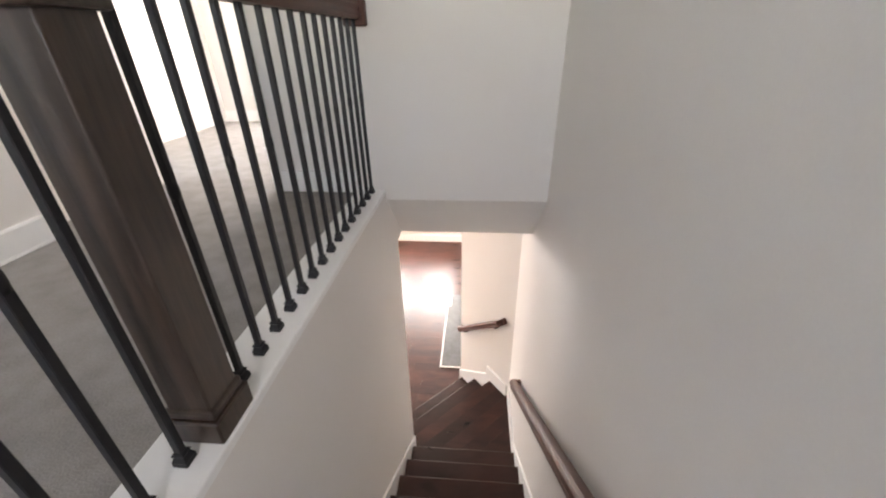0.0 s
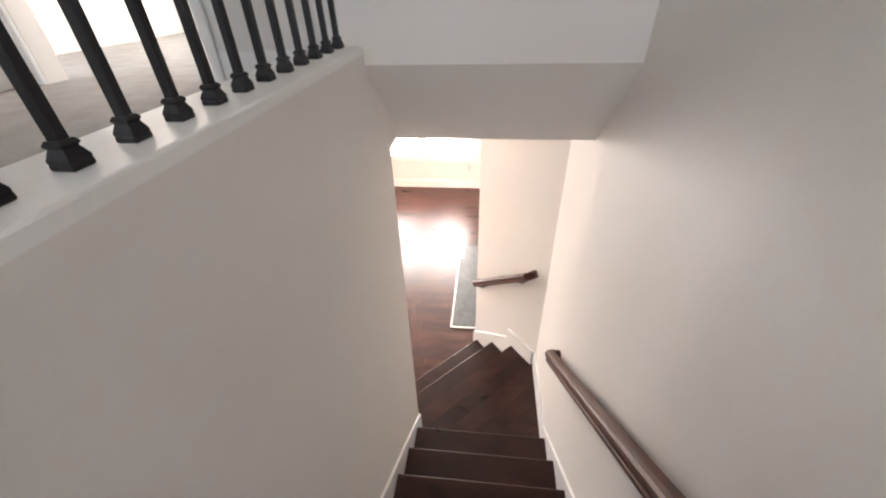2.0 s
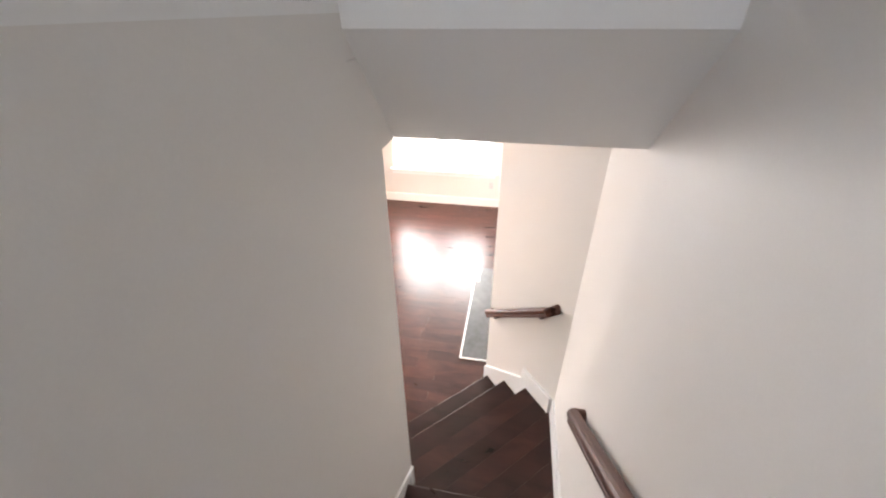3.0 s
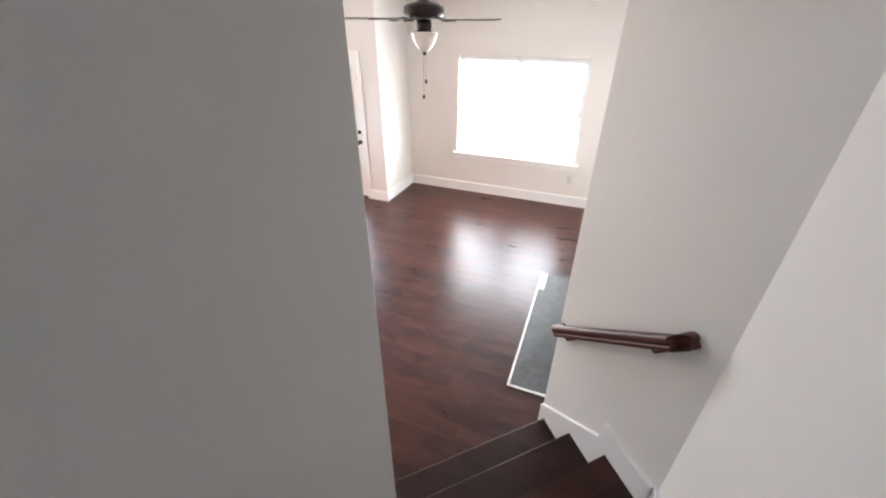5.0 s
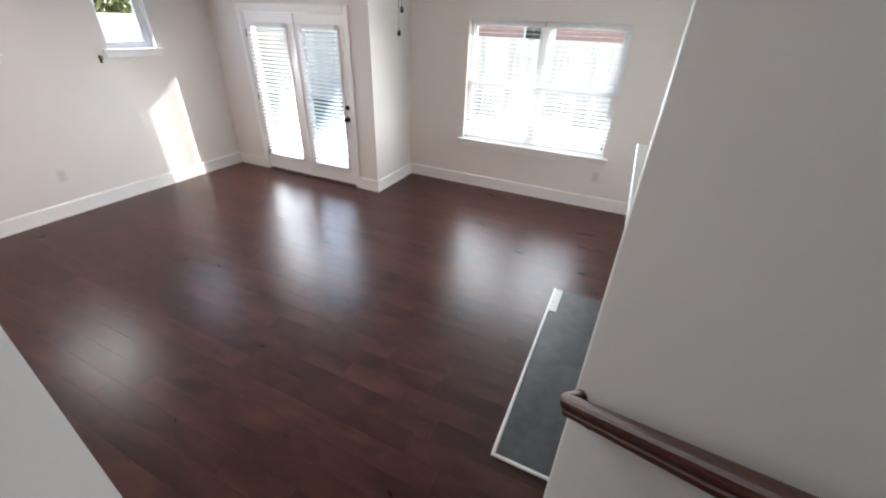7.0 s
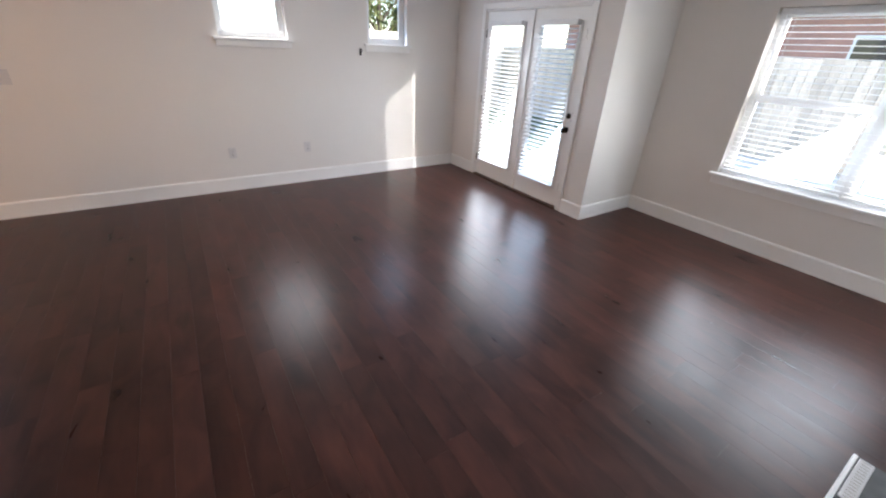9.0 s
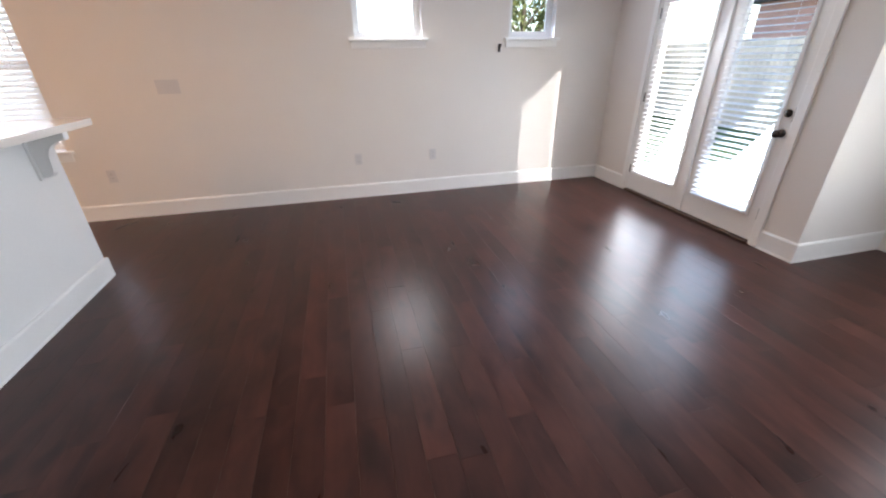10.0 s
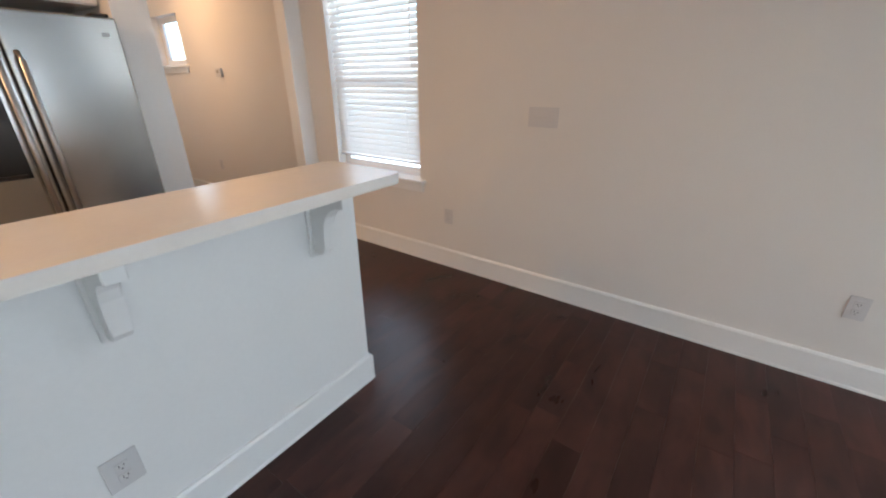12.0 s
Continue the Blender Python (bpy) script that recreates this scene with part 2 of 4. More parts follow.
def side_prism(poly, x0, x1):
    """A y-z outline pushed along x."""
    bm = bmesh.new()
    lo = [bm.verts.new((x0, y, z)) for y, z in poly]
    hi = [bm.verts.new((x1, y, z)) for y, z in poly]
    bm.faces.new(lo)
    bm.faces.new(hi)
    n = len(poly)
    for i in range(n):
        bm.faces.new((lo[i], lo[(i + 1) % n], hi[(i + 1) % n], hi[i]))
    return bm


def wall_with_holes(axis, at0, at1, a0, a1, z0, z1, holes):
    """A wall slab between at0 and at1 on the axis 'x' or 'y', from a0 to a1 along it, with openings (a, b, low, high)."""
    bm = bmesh.new()
    cuts_a = sorted({a0, a1, *[h[0] for h in holes], *[h[1] for h in holes]})
    cuts_z = sorted({z0, z1, *[h[2] for h in holes], *[h[3] for h in holes]})
    for p, q in zip(cuts_a, cuts_a[1:]):
        for r, s in zip(cuts_z, cuts_z[1:]):
            ca, cz = (p + q) / 2, (r + s) / 2
            if any(h[0] < ca < h[1] and h[2] < cz < h[3] for h in holes):
                continue
            if axis == "x":
                add_box(bm, at0, at1, p, q, r, s)
            else:
                add_box(bm, p, q, at0, at1, r, s)
    bmesh.ops.remove_doubles(bm, verts=bm.verts, dist=1e-5)
    # drop the faces between neighbouring cells
    bm.verts.index_update()
    seen = {}
    for f in bm.faces:
        seen.setdefault(tuple(sorted(v.index for v in f.verts)), []).append(f)
    bmesh.ops.delete(bm, geom=[f for fs in seen.values() if len(fs) > 1 for f in fs], context="FACES_ONLY")
    return bm


def tube(points, radius, sides=10, squash=1.0):
    """A round bar along a path."""
    bm = bmesh.new()
    rings = []
    pts = [Vector(p) for p in points]
    up = Vector((0, 0, 1))
    for i, p in enumerate(pts):
        d = (pts[min(i + 1, len(pts) - 1)] - pts[max(i - 1, 0)]).normalized()
        ref = up if abs(d.z) < 0.95 else Vector((1, 0, 0))
        u = d.cross(ref).normalized()
        w = u.cross(d).normalized()
        r = radius[i] if isinstance(radius, (list, tuple)) else radius
        rings.append([bm.verts.new(p + u * (r * math.cos(2 * math.pi * k / sides)) + w * (r * squash * math.sin(2 * math.pi * k / sides))) for k in range(sides)])
    for a, b in zip(rings, rings[1:]):
        for k in range(sides):
            bm.faces.new((a[k], a[(k + 1) % sides], b[(k + 1) % sides], b[k]))
    bm.faces.new(rings[0])
    bm.faces.new(rings[-1])
    return bm


def extrude_profile(profile, p0, p1, up=(0, 0, 1)):
    """An outline (across, above) pushed along a straight line."""
    bm = bmesh.new()
    p0, p1 = Vector(p0), Vector(p1)
    d = (p1 - p0).normalized()
    u = d.cross(Vector(up)).normalized()
    w = u.cross(d).normalized()
    a = [bm.verts.new(p0 + u * x + w * z) for x, z in profile]
    b = [bm.verts.new(p1 + u * x + w * z) for x, z in profile]
    bm.faces.new(a)
    bm.faces.new(b)
    n = len(profile)
    for i in range(n):
        bm.faces.new((a[i], a[(i + 1) % n], b[(i + 1) % n], b[i]))
    return bm


def lathe(profile, cx, cy, sides=24):
    """A turned shape from (radius, height) pairs round a vertical line."""
    bm = bmesh.new()
    rings = []
    for r, z in profile:
        if r < 1e-4:
            rings.append([bm.verts.new((cx, cy, z))])
        else:
            rings.append([bm.verts.new((cx + r * math.cos(2 * math.pi * k / sides), cy + r * math.sin(2 * math.pi * k / sides), z)) for k in range(sides)])
    for a, b in zip(rings, rings[1:]):
        if len(a) == 1 and len(b) == 1:
            continue
        for k in range(sides):
            if len(a) == 1:
                bm.faces.new((a[0], b[k], b[(k + 1) % sides]))
            elif len(b) == 1:
                bm.faces.new((a[k], a[(k + 1) % sides], b[0]))
            else:
                bm.faces.new((a[k], a[(k + 1) % sides], b[(k + 1) % sides], b[k]))
    return bm


HANDRAIL = [(-0.030, -0.020), (-0.022, -0.032), (0.022, -0.032), (0.030, -0.020), (0.024, -0.004), (0.031, 0.010), (0.027, 0.024), (0.014, 0.032), (-0.014, 0.032), (-0.027, 0.024), (-0.031, 0.010), (-0.024, -0.004)]


def baseboard(p0, p1, inward, z=0.0):
    """A moulded board along a wall from p0 to p1; inward: the way into the room."""
    p0, p1, n = Vector((*p0, z)), Vector((*p1, z)), Vector((*inward, 0)).normalized()
    prof = [(0, 0), (0.019, 0), (0.019, 0.012), (0.016, 0.016), (0.016, 0.138), (0.009, 0.150), (0, 0.150)]
    bm = bmesh.new()
    a = [bm.verts.new(p0 + n * t + Vector((0, 0, h))) for t, h in prof]
    b = [bm.verts.new(p1 + n * t + Vector((0, 0, h))) for t, h in prof]
    bm.faces.new(a)
    bm.faces.new(b)
    for i in range(len(prof)):
        j = (i + 1) % len(prof)
        bm.faces.new((a[i], a[j], b[j], b[i]))
    return structure("baseboard", bm, M_TRIM, "white moulded baseboard along the painted wall", "baseboard")

# ---------------------------------------------------------------- the plan
LX, RX = -0.227, 0.648            # faces of the stair walls
WX = -5.132                       # west wall of the living room
DY, FY = 7.134, 8.006             # door wall, window wall
BX = -2.662                       # return between them
EX, AX = 0.360, 0.560             # fireplace breast, wall beside it
CEIL, SOFFIT = 2.700, 2.668
RISE, RUN, NOSE1 = 0.190, 0.2415, 2.732
LOFT = 15 * RISE
CAP = 3.088                       # top of the knee wall's cap
UPC = LOFT + 2.45                 # upper ceiling
T = 0.15

# openings: (from, to, low, high)
WIN = (-1.866, -0.092, 0.600, 1.984)
DOOR = (-4.540, -2.985, 0.0, 2.000)
SW1 = (4.255, 4.915, 1.555, 2.160)
SW2 = (5.838, 6.358, 1.555, 2.160)
KW = (0.635, 1.585, 0.655, 2.120)
BW = (-2.600, -1.900, 1.560, 2.110)

# ---------------------------------------------------------------- walls, floors, ceilings
structure("wall_north", wall_with_holes("y", FY, FY + T, BX - T, AX, -0.02, CEIL + 0.2, [WIN]), M_WALL, "warm white painted wall with a wide twin window", "wall")
structure("wall_doors", wall_with_holes("y", DY, DY + T, WX - T, BX - T, -0.02, CEIL + 0.2, [DOOR]), M_WALL, "warm white painted wall with french doors", "wall")
structure("wall_return", box(BX - T, BX, DY, FY, -0.02, CEIL + 0.2), M_WALL, "short return wall beside the french doors", "wall")
structure("wall_west", wall_with_holes("x", WX - T, WX, -3.1, DY, -0.02, CEIL + 0.2, [SW1, SW2, KW, BW]), M_WALL, "long warm white wall with small high windows", "wall")
structure("wall_fireplace", wall_with_holes("x", EX, EX + 0.55, 4.20, 5.96, -0.02, CEIL + 0.2, [(4.78, 5.52, 0.10, 0.86)]), M_WALL, "painted wall with the fireplace opening", "wall")
structure("wall_alcove", box(AX, EX + 0.55, 5.961, FY + T, -0.02, CEIL + 0.2), M_WALL, "painted wall beside the fireplace breast", "wall")
structure("wall_rail", prism([(RX + 0.3, 3.470), (RX, 3.470), (0.140, 4.118), (0.140, 4.20), (RX + 0.3, 4.20)], -0.02, CEIL + 0.2), M_WALL, "angled painted wall beside the lower steps", "wall")
structure("wall_stair_right", box(RX, RX + T, -1.3, 3.469, -0.02, UPC), M_WALL, "tall painted stairwell wall with the handrail", "wall")
structure("wall_stair_left", prism([(LX, -1.3), (LX, 2.852), (-0.690, 3.290), (-0.690, -1.3)], -0.02, SOFFIT), M_WALL, "painted wall closing the side of the stairs", "wall")
bm = side_prism([(-1.3, SOFFIT), (3.39, SOFFIT), (3.39, 2.958), (2.6425, 2.958), (2.6425, 3.064), (-1.3, 3.064)], -0.365, LX)
structure("wall_knee", bm, M_WALL, "low painted knee wall under the balustrade", "wall")
bm = side_prism([(2.641, 3.031), (2.990, SOFFIT), (3.40, SOFFIT), (3.40, 3.30), (2.641, 3.30)], LX, RX)
structure("soffit", bm, M_WALL, "sloping painted soffit over the stairs", "soffit")
structure("wall_upper_end", box(-0.365, RX, 2.641, 2.78, 3.30, UPC), M_WALL, "upper painted wall above the stair soffit", "wall")
structure("wall_upper_side", box(-0.365, LX, 2.643, 3.40, 2.96, 3.30), M_WALL, "end of the upper painted wall beside the loft", "wall")
structure("wall_upper_corner", box(-0.365, LX, 2.7805, 3.40, 3.3005, UPC), M_WALL, "upper painted wall at the end of the loft", "wall")
# both openings here are invented, for the added light behind the stairs
structure("wall_back", wall_with_holes("y", -1.45, -1.30, -5.3, RX + T, LOFT, UPC, [(0.05, 0.63, LOFT + 1.10, LOFT + 1.85), (-1.85, -1.05, LOFT + 1.00, LOFT + 1.85)]), M_WALL, "painted wall at the head of the stairs", "wall")
structure("wall_stair_back", box(-0.69, RX, -1.45, -1.30, -0.02, LOFT), M_WALL, "painted wall under the upper landing", "wall")

structure("ceiling_living", prism([(WX - T, -3.1), (-0.69, -3.1), (-0.69, 3.28), (-0.25, 2.99), (0.90, 2.99), (0.90, FY + T), (BX - T, FY + T), (BX - T, DY + T), (WX - T, DY + T)], CEIL, CEIL + 0.12), M_CEIL, "flat white living room ceiling", "ceiling")
structure("landing_ceiling", prism([(-0.60, 3.402), (0.92, 3.402), (0.92, 4.12), (-0.60, 4.12)], SOFFIT + 0.002, SOFFIT + 0.03), M_CEIL, "flat white ceiling over the stair landing", "ceiling")
structure("ceiling_upper", box(-5.3, RX + T, -1.45, 6.2, UPC, UPC + 0.1), M_CEIL, "flat white upper ceiling", "ceiling")

# upper floor: carpet, loft walls and the bright room beyond
structure("carpet_floor", prism([(-3.2, -1.3), (-0.365, -1.3), (-0.365, 6.0), (-3.2, 6.0)], LOFT - 0.03, LOFT), M_CARPET, "grey low pile carpet on the upper floor", "carpet")
structure("landing_floor", box(LX, RX, -1.3, 0.10, LOFT - 0.03, LOFT), M_CARPET, "grey carpet at the head of the stairs", "carpet")
structure("wall_loft_far", wall_with_holes("y", 3.26, 3.38, -2.42, -0.365, LOFT, UPC, [(-2.16, -1.19, LOFT, LOFT + 2.10)]), M_WALL, "painted loft wall with a bright open doorway", "wall")
structure("wall_loft_side", prism([(-2.10, -1.3), (-2.10, 2.50), (-2.26, 2.50), (-2.26, 3.26), (-2.42, 3.26), (-2.42, -1.3)], LOFT, UPC), M_WALL, "painted loft wall facing the balustrade", "wall")
structure("wall_room_end", wall_with_holes("y", 6.0, 6.15, -3.2, -0.2, LOFT, UPC, [(-2.70, -0.75, LOFT + 0.35, LOFT + 2.15)]), M_WALL, "painted wall with a wide window", "wall")
structure("wall_room_side_a", box(-3.3, -3.2, 3.38, 6.15, LOFT, UPC), M_WALL, "painted side wall of the upper room", "wall")
structure("wall_room_side_b", box(-0.365, -0.25, 3.40, 6.0, LOFT, UPC), M_WALL, "painted side wall of the upper room", "wall")
bm = bmesh.new()
add_box(bm, -2.215, -2.16, 3.235, 3.26, LOFT, LOFT + 2.16, 0.004)
add_box(bm, -1.19, -1.135, 3.235, 3.26, LOFT, LOFT + 2.16, 0.004)
add_box(bm, -2.215, -1.135, 3.236, 3.259, LOFT + 2.105, LOFT + 2.17, 0.004)
structure("door_casing", bm, M_TRIM, "white painted casing round the loft doorway", "trim")
baseboard((-2.10, -1.3), (-2.10, 2.50), (1, 0), LOFT)
baseboard((-1.13, 3.26), (-0.366, 3.26), (0, -1), LOFT)
baseboard((-0.90, 6.0), (-3.2, 6.0), (0, -1), LOFT)

# kitchen and nook walls
structure("wall_kitchen_back", box(-3.985, -0.69, -0.60, -0.45, -0.02, CEIL + 0.1), M_WALL, "painted kitchen wall behind the cabinets", "wall")
structure("wall_kitchen_end", box(-3.985, -3.785, -0.45, 0.36, -0.02, CEIL + 0.1), M_TRIM, "white painted wall end beside the refrigerator", "wall")
structure("wall_nook_back", box(WX, -3.78, -3.10, -2.95, -0.02, CEIL + 0.1), M_WALL, "painted wall at the end of the nook", "wall")
structure("wall_nook_side", box(-3.93, -3.78, -2.95, -0.60, -0.02, CEIL + 0.1), M_WALL, "painted side wall of the nook", "wall")
structure("pilaster", box(WX, -4.985, 0.20, 0.33, 0.0, CEIL), M_TRIM, "white painted wall stub between nook and living room", "pilaster")

# baseboards of the ground floor
baseboard((BX, FY), (AX, FY), (0, -1))
baseboard((BX, DY), (BX, FY), (1, 0))
baseboard((-2.922, DY), (BX + 0.016, DY), (0, -1))
baseboard((WX, DY), (-4.603, DY), (0, -1))
baseboard((WX, 0.33), (WX, DY), (1, 0))
baseboard((WX, -2.95), (WX, 0.20), (1, 0))
baseboard((AX, 5.96), (AX, FY - 0.018), (-1, 0))

# ---------------------------------------------------------------- stairs
SKIRT = 4.172                      # x + y of the skirt along the angled wall
LEFT45 = 2.604                     # x + y of the angled wall on the other side
stair = empty("staircase", "dark stained wooden staircase with white skirt boards", "staircase", "structure")


def winder(d_front, d_back, z_top, name, mat, thick):
    """A tread between two lines x - y = d, from one angled wall to the other."""
    pts = []
    for s, d in ((LEFT45, d_front), (SKIRT + 0.09, d_front), (SKIRT + 0.09, d_back), (LEFT45, d_back)):
        pts.append(((s + d) / 2, (s - d) / 2))
    b = prism(pts, z_top - thick, z_top)
    edges = [e for e in b.edges if all(abs(v.co.x - v.co.y - d_front) < 1e-4 for v in e.verts) and abs(e.verts[0].co.z - e.verts[1].co.z) < 1e-4]
    bmesh.ops.bevel(b, geom=edges, offset=0.010, segments=3, affect="EDGES", profile=0.5)
    return part(name, b, mat, stair)


D1, D2, D3 = -3.911, -3.572, -3.207
OV = 0.036
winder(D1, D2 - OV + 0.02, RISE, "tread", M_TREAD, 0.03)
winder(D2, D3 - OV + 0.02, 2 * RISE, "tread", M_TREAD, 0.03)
for d, z in ((D1, RISE), (D2, 2 * RISE), (D3, 3 * RISE)):
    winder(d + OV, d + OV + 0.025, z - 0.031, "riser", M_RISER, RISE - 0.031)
# the landing, in boards laid across
land = [((LEFT45 + D3) / 2, (LEFT45 - D3) / 2), ((SKIRT + 0.09 + D3) / 2, (SKIRT + 0.09 - D3) / 2), (RX, SKIRT + 0.09 - RX), (RX, NOSE1 - 0.02), (LX, NOSE1 - 0.02), (LX, 2.830)]


def clip(poly, d, keep_above):
    """The part of an outline on one side of the line x - y = d."""
    out = []
    for p, q in zip(poly, poly[1:] + poly[:1]):
        fp, fq = p[0] - p[1] - d, q[0] - q[1] - d
        if not keep_above:
            fp, fq = -fp, -fq
        if fp >= 0:
            out.append(p)
        if fp * fq < 0:
            k = fp / (fp - fq)
            out.append((p[0] + (q[0] - p[0]) * k, p[1] + (q[1] - p[1]) * k))
    return out


d0 = D3
while d0 < RX - NOSE1 + 0.02:
    d1 = d0 + 0.127 * math.sqrt(2)
    strip = clip(clip(land, d0 + 0.0004, True), d1 - 0.0004, False)
    if len(strip) > 2:
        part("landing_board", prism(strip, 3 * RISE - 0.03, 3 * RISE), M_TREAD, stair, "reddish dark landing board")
    d0 = d1
N_UP = 12
for k in range(1, N_UP + 1):
    y, z = NOSE1 - RUN * (k - 1), (3 + k) * RISE
    if k < N_UP:
        b = box(LX + 0.012, RX - 0.012, y - RUN - 0.02, y, z - 0.03, z)
        edges = [e for e in b.edges if all(abs(v.co.y - y) < 1e-5 for v in e.verts) and abs(e.verts[0].co.z - e.verts[1].co.z) < 1e-5]
        bmesh.ops.bevel(b, geom=edges, offset=0.010, segments=3, affect="EDGES", profile=0.5)
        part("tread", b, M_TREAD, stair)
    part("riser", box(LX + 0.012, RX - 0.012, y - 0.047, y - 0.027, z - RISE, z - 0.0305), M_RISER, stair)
# sloping skirt boards
top_y, top_z = NOSE1 - RUN * 11, LOFT
for name, x0, x1 in (("skirt_board", LX, LX + 0.013), ("skirt_board", RX - 0.013, RX)):
    yb = 2.80 if x0 < 0 else 3.535
    zb = 3 * RISE + 0.16
    prof = [(yb, 3 * RISE - 0.02), (yb, zb), (NOSE1 + 0.10, zb), (top_y, top_z + 0.12), (top_y, top_z - 0.25), (NOSE1 - 0.05, 3 * RISE - 0.02)]
    part(name, side_prism(prof, x0, x1), M_TRIM, stair, "white painted skirt board")


RAIL_END, RAIL_DIR = Vector((0.140, 4.118, 0.0)), Vector((RX - 0.140, 3.470 - 4.118, 0.0)).normalized()
RAIL_OUT = Vector((RAIL_DIR.y, -RAIL_DIR.x, 0.0))


def along_rail(s, off, z):
    """A place on the angled wall: s metres from its living room end, off in front of it."""
    return RAIL_END + RAIL_DIR * s + RAIL_OUT * off + Vector((0, 0, z))


def wall_board(poly, off, name, label):
    """An upright board on the angled wall from (s, z) points."""
    b = bmesh.new()
    f = [b.verts.new(along_rail(s, 0.0, z)) for s, z in poly]
    g = [b.verts.new(along_rail(s, off, z)) for s, z in poly]
    b.faces.new(f)
    b.faces.new(g)
    for i in range(len(poly)):
        j = (i + 1) % len(poly)
        b.faces.new((f[i], f[j], g[j], g[i]))
    return part(name, b, M_TRIM, stair, label)


wall_board([(0.0, 0.0), (0.80, 0.0), (0.80, 0.72), (0.488, 0.72), (0.483, 0.612), (0.0, 0.262)], 0.022, "skirt_board", "white stepped skirt board on the angled wall")
# plinth where the side wall meets the landing
part("plinth", box(LX - 0.02, LX + 0.018, 2.775, 2.845, 3 * RISE, 3 * RISE + 0.17, 0.004), M_TRIM, stair, "small white corner plinth")

# ---------------------------------------------------------------- handrails


def bracket(at, wall_dir):
    """A small curved bracket from the rail's underside back to the wall."""
    a, n = Vector(at), Vector(wall_dir).normalized()
    return tube([a + Vector((0, 0, 0.006)), a - Vector((0, 0, 0.018)), a - Vector((0, 0, 0.032)) + n * 0.012, a - Vector((0, 0, 0.036)) + n * 0.062], [0.006, 0.0055, 0.0055, 0.007], 8)


def mitred_rail(profile, p0, p1, into_wall, depth0, depth1):
    """A rail from p0 to p1 whose ends are mitred and turn into the wall by the given depths (0: a square end)."""
    bm = bmesh.new()
    p0, p1, n = Vector(p0), Vector(p1), Vector(into_wall).normalized()
    d = (p1 - p0).normalized()
    u = d.cross(Vector((0, 0, 1))).normalized()
    w = u.cross(d).normalized()
    rings = []

    def ring(at, plane):
        return [at + u * x + w * z - d * ((u * x + w * z).dot(plane) / d.dot(plane)) for x, z in profile]

    def run_on(points, at, depth):
        return [p + n * (depth - (p - at).dot(n)) for p in points]

    first = ring(p0, (d + n).normalized() if depth0 else d)
    last = ring(p1, (d - n).normalized() if depth1 else d)
    if depth0:
        rings.append(run_on(first, p0, depth0))
    rings += [first, last]
    if depth1:
        rings.append(run_on(last, p1, depth1))
    rings = [[bm.verts.new(p) for p in r] for r in rings]
    for a, b in zip(rings, rings[1:]):
        for k in range(len(a)):
            bm.faces.new((a[k], a[(k + 1) % len(a)], b[(k + 1) % len(a)], b[k]))
    bm.faces.new(rings[0])
    bm.faces.new(rings[-1])
    return bm


GRIP = [(-0.025, -0.030), (-0.020, -0.033), (0.020, -0.033), (0.025, -0.030), (0.027, -0.016), (0.0235, -0.011), (0.0235, -0.006), (0.029, 0.000), (0.031, 0.010), (0.029, 0.020), (0.021, 0.028), (0.008, 0.032), (-0.008, 0.032), (-0.021, 0.028), (-0.029, 0.020), (-0.031, 0.010), (-0.029, 0.000), (-0.0235, -0.006), (-0.0235, -0.011), (-0.027, -0.016)]
rail = empty("wall_handrail", "long dark walnut handrail fixed to the stairwell wall", "handrail")
RXC = RX - 0.057
hr0, hr1 = Vector((RXC, 2.835, 1.450)), Vector((RXC, 0.02, 1.450 + 2.815 * 0.78))
part("rail", mitred_rail(GRIP, hr0, hr1, (1, 0, 0), RX - RXC, 0.0), M_RAIL, rail)
for q in (0.10, 0.42, 0.72):
    p = hr0.lerp(hr1, q)
    part("bracket", bracket(p - Vector((0, 0, 0.03)), (1, 0, 0)), M_BRONZE, rail, "dark bronze bracket", True)
short = empty("wall_handrail", "short dark walnut handrail on the angled wall", "handrail")
s0, s1 = along_rail(0.035, 0.062, 0.942), along_rail(0.700, 0.062, 1.472)
SLIM = [(x * 0.90, z * 0.90) for x, z in GRIP]
part("rail", mitred_rail(SLIM, s0, s1, -RAIL_OUT, 0.062, 0.062), M_RAIL, short)
for q in (0.16, 0.88):
    p = s0.lerp(s1, q)
    part("bracket", bracket(p - Vector((0, 0, 0.03)), -RAIL_OUT), M_BRONZE, short, "dark bronze bracket", True)

# ---------------------------------------------------------------- balustrade
b = box(-0.385, LX, -1.3, 2.640, 3.0640, CAP)
bmesh.ops.bevel(b, geom=[e for e in b.edges if min(v.co.z for v in e.verts) > CAP - 0.001], offset=0.005, segments=2, affect="EDGES", profile=0.5)
structure("knee_wall_cap", b, M_TRIM, "white painted cap board on the knee wall", "cap")
bal = empty("balustrade", "black iron balusters under a dark walnut rail", "balustrade", at=(-0.290, 1.2, CAP))


def bpart(name, bm, mat, parent, label="", smooth=False):
    for v in bm.verts:
        v.co -= Vector((-0.290, 1.2, CAP))
    return part(name, bm, mat, parent, label, smooth)


